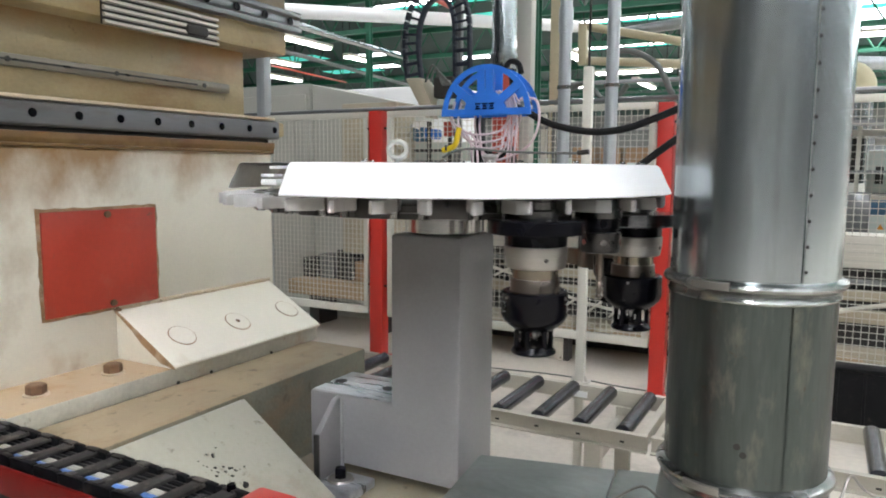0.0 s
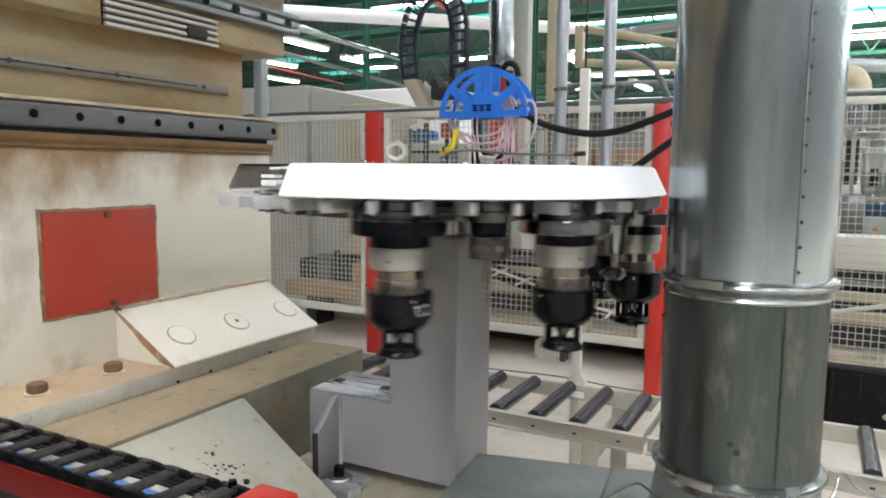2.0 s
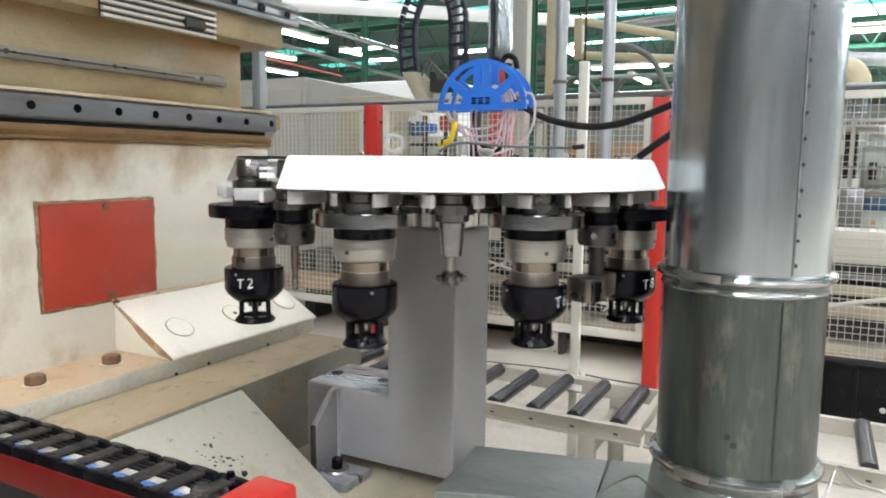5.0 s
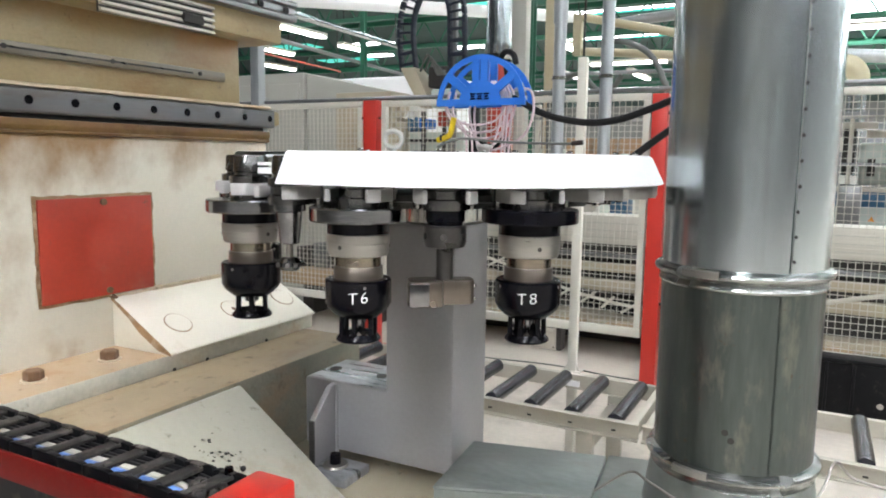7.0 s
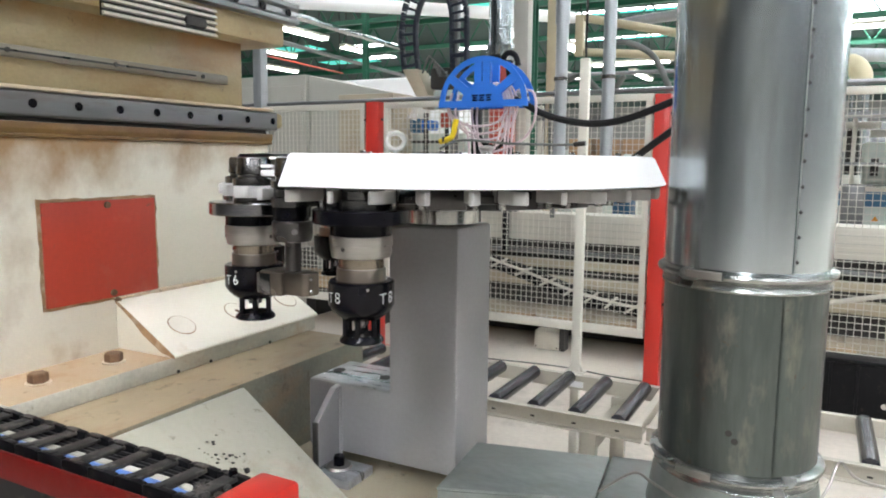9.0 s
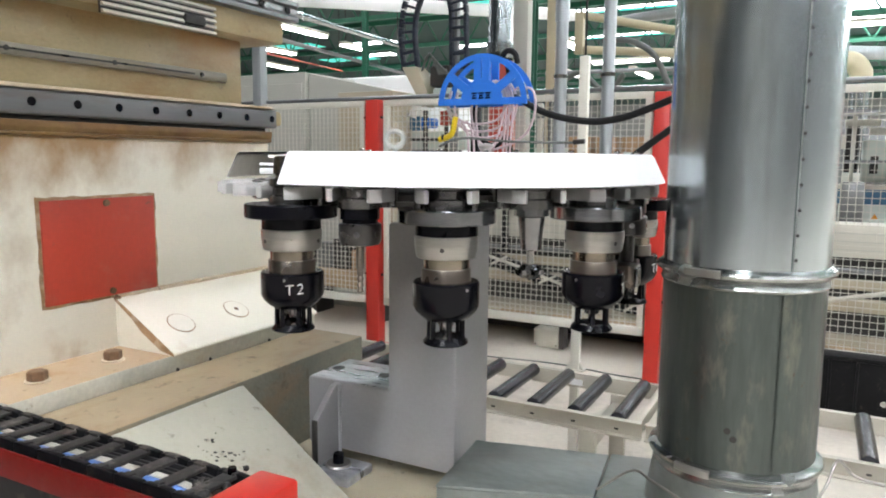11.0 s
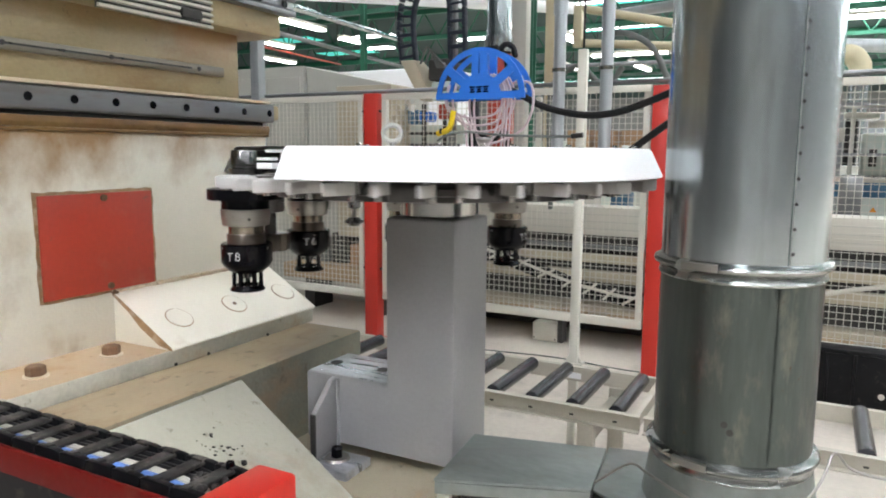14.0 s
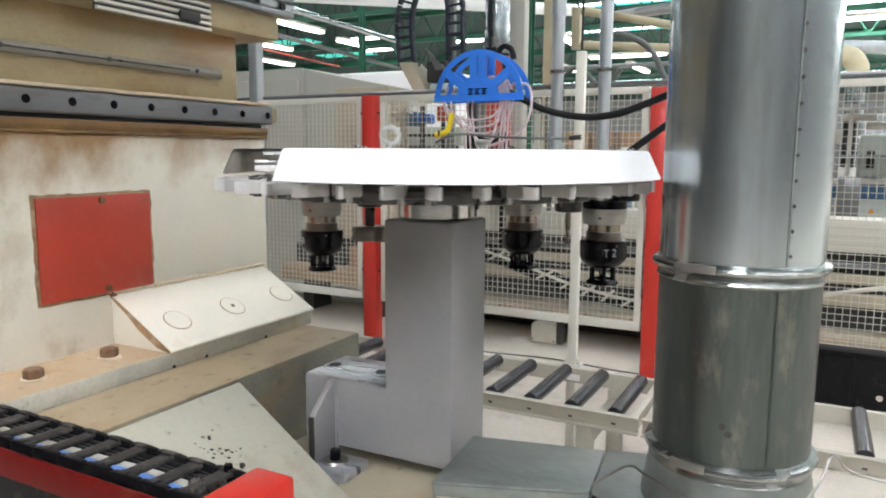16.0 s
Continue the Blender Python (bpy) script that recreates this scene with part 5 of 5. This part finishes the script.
                          ((-11.330, 12.641, 3.856), (-13.310, 18.485, 4.168), 0.025, "red", "thin red overhead pipe"),
                          ((-5.663, 11.101, 4.192), (-4.900, 8.037, 3.879), 0.04, "red", "thin red overhead pipe"),
                          ((-10.037, 11.054, 3.950), (-12.497, 21.205, 4.289), 0.05, "steel", "grey overhead cable tray"),
                          ((-4.236, 11.661, 2.962), (-2.229, 12.726, 3.070), 0.035, "steel", "grey overhead rail"),
                          ((-3.836, 14.336, 4.214), (-2.026, 11.808, 3.822), 0.09, "steel", "grey overhead girder"),
                          ((-0.2, 10.509, 2.93), (0.946, 10.973, 2.90), 0.085, "zinc", "grey overhead pipe")):
    o = thing("overhead_pipe", ((a[0] + b[0]) / 2, (a[1] + b[1]) / 2, min(a[2], b[2])), lab + " under the roof", "pipe")
    part("tube", rod(a, b, r, 14), m, o)
    for f in (0.05, 0.95):
        q = Vector(a).lerp(Vector(b), f)
        if q.z < 5.9:
            part("hanger", rod(q, (q.x, q.y, 6.0), 0.012, 6), "dsteel", o)
cp = (-4.391, 4.880, 2.322)
solo("grey_column", box(cp[0] - 0.045, cp[0] + 0.045, cp[1] - 0.045, cp[1] + 0.045, 0, 6.0, 0.006), "zinc", "grey steel column with cables behind the fence", "column")
p0 = (0.329, 10.622, 2.67)
el = thing("pipe_elbow", (p0[0], p0[1], 1.4), "pale bent pipe coming down behind the fence", "pipe")
part("bend", hose([(p0[0] - 0.35, p0[1], p0[2] + 0.15), (p0[0] - 0.1, p0[1], p0[2] + 0.12), (p0[0], p0[1], p0[2]), (p0[0] + 0.01, p0[1], p0[2] - 0.10)], 0.13, 8, 16), "beige", el)
part("drop", lathe([(0.1, 1.4), (0.12, p0[2] - 0.08)], p0[0], p0[1], 20), "galv", el)
solo("support_mast", box(p0[0] - 0.12, p0[0] + 0.12, p0[1] - 0.12, p0[1] + 0.12, 0, 1.4, 0.01), "greygreen", "grey mast carrying a bent pipe", "mast")
solo("wrapped_pallet", box(-7.4, -4.75, 9.0, 10.2, 0, 2.72, 0.05), "white", "tall pallet load wrapped in white film", "pallet")
for i, p in enumerate(((-2.181, 15.004, 2.910), (-4.388, 12.695, 2.796), (-8.213, 10.706, 2.871), (0.673, 14.136, 2.358))):
    solo("far_machine", box(p[0] - 1.2, p[0] + 1.2, p[1], p[1] + 1.5, 0, 1.5 + 0.25 * i, 0.03), ("greygreen", "paleblue", "fence", "steel")[i], "far pale factory machine", "machine", "far machines")

# ---------------------------------------------------------------- blue hose reel behind the magazine
BX, BY, BZ = -0.906, 1.95, 1.709
reel = thing("hose_reel", (BX, BY, BZ - 0.5), "blue half-round hose hanger with pale hoses and black cable", "hose hanger")
def arc_pts(r, a0, a1, n):
    return [(BX + r * math.cos(radians(a0 + (a1 - a0) * i / n)), BZ + r * math.sin(radians(a0 + (a1 - a0) * i / n))) for i in range(n + 1)]
def half_disc(y0, y1, cx):
    """Half-round plate: outer rim, solid hub, two slanted spokes, a broad split middle spoke and a foot bar."""
    bm = bmesh.new()
    prism(arc_pts(0.1415, 5, 175, 36) + arc_pts(0.1255, 175, 5, 36), 1, y0, y1, bm=bm)
    prism(arc_pts(0.068, 6, 174, 24), 1, y0 - 0.0004, y1 + 0.0004, bm=bm)
    for k, (a, off, w) in enumerate(((38, 0, 0.0125), (142, 0, 0.0125), (90, -0.0135, 0.0115), (90, 0.0135, 0.0115))):
        d, e = Vector((math.cos(radians(a)), math.sin(radians(a)))), Vector((-math.sin(radians(a)), math.cos(radians(a))))
        prism([(BX + (d * r + e * (off + h))[0], BZ + (d * r + e * (off + h))[1]) for r, h in ((0.055, -w), (0.130, -w), (0.130, w), (0.055, w))], 1, y0 - 0.0008 - 0.0001 * k, y1 + 0.0008 + 0.0001 * k, bm=bm)
    box(BX - 0.1425, BX + 0.1425, y0 - 0.0014, y1 + 0.0014, BZ - 0.006, BZ + 0.014, bm=bm)
    if cx:
        bmesh.ops.translate(bm, verts=bm.verts, vec=(cx, 0, 0))
    return bm
part("front_plate", half_disc(BY - 0.006, BY, 0), "blue", reel, sm=False)
part("back_plate", half_disc(BY + 0.07, BY + 0.076, -0.004), "blue", reel, sm=False)
part("drum", prism(arc_pts(0.05, 15, 165, 16), 1, BY + 0.0005, BY + 0.0695), "blue", reel)
for x in (-0.022, 0.0, 0.022):
    for z, w in ((0.014, 0.008), (0.021, 0.006), (0.028, 0.009)):
        part("logo_bar", prism([(BX + x - w, BZ + z - 0.0022), (BX + x + w - 0.001, BZ + z - 0.0022), (BX + x + w + 0.001, BZ + z + 0.002), (BX + x - w + 0.002, BZ + z + 0.002)], 1, BY - 0.0092, BY - 0.0076), "black", reel, sm=False)
# hoses hang in loops from the drum: right end, lowest point, left end
for yy, xr, xl, low, r in ((0.020, 0.068, -0.118, 0.060, 0.0034), (0.034, 0.078, -0.128, 0.082, 0.0036), (0.046, 0.088, -0.110, 0.100, 0.0034), (0.058, 0.064, -0.060, 0.125, 0.0036), (0.028, 0.056, -0.030, 0.150, 0.0034)):
    part("pink_hose", hose([(BX + xr - 0.035, BY + yy, BZ + 0.066), (BX + xr - 0.012, BY + yy, BZ + 0.050), (BX + xr + 0.004, BY + yy, BZ + 0.004), (BX + xr - 0.008, BY + yy, BZ - low * 0.45),
                            (BX + xr * 0.45, BY + yy, BZ - low * 0.88), (BX + (xl + xr) / 2 - 0.012, BY + yy, BZ - low), (BX + xl * 0.68, BY + yy, BZ - low * 0.80), (BX + xl - 0.002, BY + yy, BZ - low * 0.22), (BX + xl + 0.008, BY + yy, BZ + 0.040)], r, 8, 8), "pink", reel, "pale pink air hose")
part("pink_hose", hose([(BX + 0.100, BY + 0.02, BZ + 0.040), (BX + 0.148, BY + 0.02, BZ + 0.036), (BX + 0.160, BY + 0.02, BZ - 0.012), (BX + 0.150, BY + 0.02, BZ - 0.060), (BX + 0.126, BY + 0.02, BZ - 0.096), (BX + 0.070, BY + 0.02, BZ - 0.125), (BX - 0.01, BY + 0.02, BZ - 0.145)], 0.0038, 8, 8), "pink", reel, "pale pink air hose")
for x in (0.058, 0.068, 0.080):
    part("pink_hose", hose([(BX + x - 0.012, BY + 0.03, BZ + 0.060), (BX + x + 0.006, BY + 0.03, BZ + 0.010), (BX + x + 0.004, BY + 0.03, BZ - 0.07), (BX + x - 0.004, BY + 0.03, BZ - 0.19)], 0.0036, 6, 8), "pink", reel, "pale pink air hose")
for x in (-0.030, -0.048):
    part("pink_hose", hose([(BX + x - 0.03, BY + 0.02, BZ - 0.05), (BX + x - 0.008, BY + 0.02, BZ - 0.09), (BX + x, BY + 0.02, BZ - 0.19)], 0.0034, 6, 8), "pink", reel, "pale pink air hose")
part("black_loop", hose([(BX - 0.052, BY + 0.085, BZ + 0.03), (BX - 0.062, BY + 0.085, BZ - 0.04), (BX - 0.045, BY + 0.085, BZ - 0.10), (BX, BY + 0.085, BZ - 0.125), (BX + 0.045, BY + 0.085, BZ - 0.10), (BX + 0.062, BY + 0.085, BZ - 0.19)], 0.011, 8, 10), "rubber", reel, "looped black cable")
part("black_loop", hose([(BX + 0.02, BY + 0.085, BZ + 0.135), (BX + 0.04, BY + 0.085, BZ + 0.158), (BX + 0.066, BY + 0.085, BZ + 0.150), (BX + 0.076, BY + 0.085, BZ + 0.12)], 0.009, 8, 10), "rubber", reel, "looped black cable")
part("black_cable", hose([(BX + 0.085, BY + 0.04, BZ + 0.018), (BX + 0.119, BY + 0.04, BZ + 0.002), (BX + 0.172, BY + 0.04, BZ - 0.0255), (BX + 0.240, BY + 0.04, BZ - 0.046), (BX + 0.323, BY + 0.04, BZ - 0.057), (BX + 0.402, BY + 0.04, BZ - 0.049), (BX + 0.477, BY + 0.04, BZ - 0.025), (BX + 0.570, BY + 0.04, BZ + 0.012)], 0.010, 8, 10), "rubber", reel, "thick black cable")
part("black_cable", hose([(BX + 0.641, BY + 0.04, BZ - 0.015), (BX + 0.541, BY + 0.04, BZ - 0.077), (BX + 0.441, BY + 0.04, BZ - 0.152), (BX + 0.351, BY + 0.04, BZ - 0.222)], 0.010, 8, 10), "rubber", reel, "thick black cable")
part("lance", hose([(BX - 0.125, BY - 0.03, BZ - 0.128), (BX - 0.085, BY - 0.03, BZ - 0.110), (BX - 0.030, BY - 0.03, BZ - 0.103), (BX + 0.10, BY - 0.03, BZ - 0.113), (BX + 0.265, BY - 0.03, BZ - 0.117), (BX + 0.30, BY - 0.03, BZ - 0.115)], 0.0038, 8, 8), "hose", reel, "thin grey lance")
part("nozzle", rod((BX + 0.292, BY - 0.03, BZ - 0.116), (BX + 0.324, BY - 0.03, BZ - 0.113), 0.0070, 10), "dsteel", reel)
part("yellow_gun", hose([(BX - 0.076, BY - 0.02, BZ - 0.040), (BX - 0.086, BY - 0.02, BZ - 0.084), (BX - 0.100, BY - 0.02, BZ - 0.098), (BX - 0.130, BY - 0.02, BZ - 0.107)], 0.0088, 5, 10), "yellow", reel, "yellow hose gun")
part("gun_trigger", box(BX - 0.118, BX - 0.112, BY - 0.032, BY - 0.008, BZ - 0.108, BZ - 0.092, 0.001), "dark", reel)
part("clear_cup", lathe([(0, BZ - 0.118), (0.022, BZ - 0.120), (0.024, BZ - 0.126), (0.016, BZ - 0.134), (0.016, BZ - 0.150), (0, BZ - 0.150)], BX + 0.02, BY - 0.01, 20), "jaw", reel, "pale plastic cup")
part("pole", box(BX - 0.075, BX - 0.050, BY + 0.08, BY + 0.11, 0.0, BZ + 0.05, 0.003), "plastic", reel, "black support pole")
r2 = thing("hose_reel", (-0.30, 1.95, BZ - 0.5), "blue half-round hose hanger partly behind the duct", "hose hanger")
part("plate", prism([(-0.355, BZ), (-0.355, BZ + 0.03), (-0.34, BZ + 0.08), (-0.30, BZ + 0.12), (-0.24, BZ + 0.15), (-0.10, BZ + 0.15), (-0.06, BZ)], 1, BY - 0.006, BY), "blue", r2, sm=False)
part("pole", box(-0.23, -0.20, BY + 0.002, BY + 0.03, 0.0, BZ + 0.1, 0.003), "plastic", r2)


# ---------------------------------------------------------------- movement of the magazine
STOPS = [(0.0, -79.6), (0.1, -82.5), (0.2, -87.0), (0.3, -92.5), (0.4, -97.0), (0.5, -99.2), (0.6, -99.6), (0.9, -99.8), (1.0, -103.0), (1.1, -108.5),
         (1.2, -114.2), (1.3, -118.2), (1.4, -119.5), (1.5, -119.6), (1.8, -119.6), (1.9, -117.8), (2.0, -110.5), (2.1, -99.6), (2.2, -84.5), (2.3, -67.5),
         (2.4, -49.5), (2.5, -31.0), (2.6, -12.0), (2.7, 7.5), (2.8, 27.0), (2.9, 46.5), (3.0, 66.0), (3.1, 85.0), (3.2, 104.0), (3.3, 120.0), (3.4, 135.5),
         (3.5, 151.5), (3.6, 168.5), (3.7, 186.0), (3.8, 201.0), (3.9, 212.0), (4.0, 218.2), (4.1, 220.2), (4.2, 220.4), (4.6, 220.4), (4.7, 217.0), (4.8, 211.5),
         (4.9, 205.8), (5.0, 201.6), (5.1, 200.4), (5.5, 200.4), (5.6, 197.0), (5.7, 191.5), (5.8, 185.8), (5.9, 181.6), (6.0, 180.4), (6.3, 180.2), (6.4, 179.0),
         (6.5, 176.0), (6.6, 170.0), (6.7, 165.2), (6.8, 161.8), (6.9, 160.5), (7.0, 160.4), (7.3, 160.2), (7.4, 156.5), (7.5, 151.0), (7.6, 145.8), (7.7, 141.5),
         (7.8, 140.4), (8.2, 140.2), (8.3, 136.5), (8.4, 131.0), (8.5, 125.8), (8.6, 121.6), (8.7, 120.4), (9.0, 120.4), (9.1, 119.5), (9.2, 116.5), (9.3, 111.0),
         (9.4, 105.5), (9.5, 101.5), (9.6, 100.4), (9.9, 100.4), (10.0, 103.0), (10.1, 111.0), (10.2, 124.0), (10.3, 140.0), (10.4, 158.0), (10.5, 176.0),
         (10.6, 193.0), (10.7, 207.0), (10.8, 216.0), (10.9, 220.0), (11.0, 220.4), (11.1, 220.2), (11.2, 217.8), (11.3, 212.5), (11.4, 207.5), (11.5, 200.5),
         (11.6, 190.5), (11.7, 176.0), (11.8, 158.8), (11.9, 140.8), (12.0, 123.5), (12.1, 108.0), (12.2, 96.0), (12.3, 87.0), (12.4, 81.6), (12.5, 80.5),
         (12.8, 80.4), (12.9, 79.8), (13.0, 75.5), (13.1, 69.5), (13.2, 64.0), (13.3, 60.9), (13.4, 60.4), (13.8, 60.2), (13.9, 56.8), (14.0, 51.0), (14.1, 45.2),
         (14.2, 41.6), (14.3, 40.4), (14.7, 40.2), (14.8, 37.0), (14.9, 31.0), (15.0, 25.2), (15.1, 21.5), (15.2, 20.4), (15.6, 20.3), (15.7, 18.0), (15.8, 13.0),
         (15.9, 7.8), (16.0, 4.0)]


def motions():
    walk(rotor, [(t, pose(RX - CX, 0, -0.915, 0, 0, a - 0.48)) for t, a in STOPS])
    for tool in TOOLS:
        walk(tool, [(t, pose(RX, CY, 0, 0, 0, a - 0.48)) for t, a in STOPS])


motions()
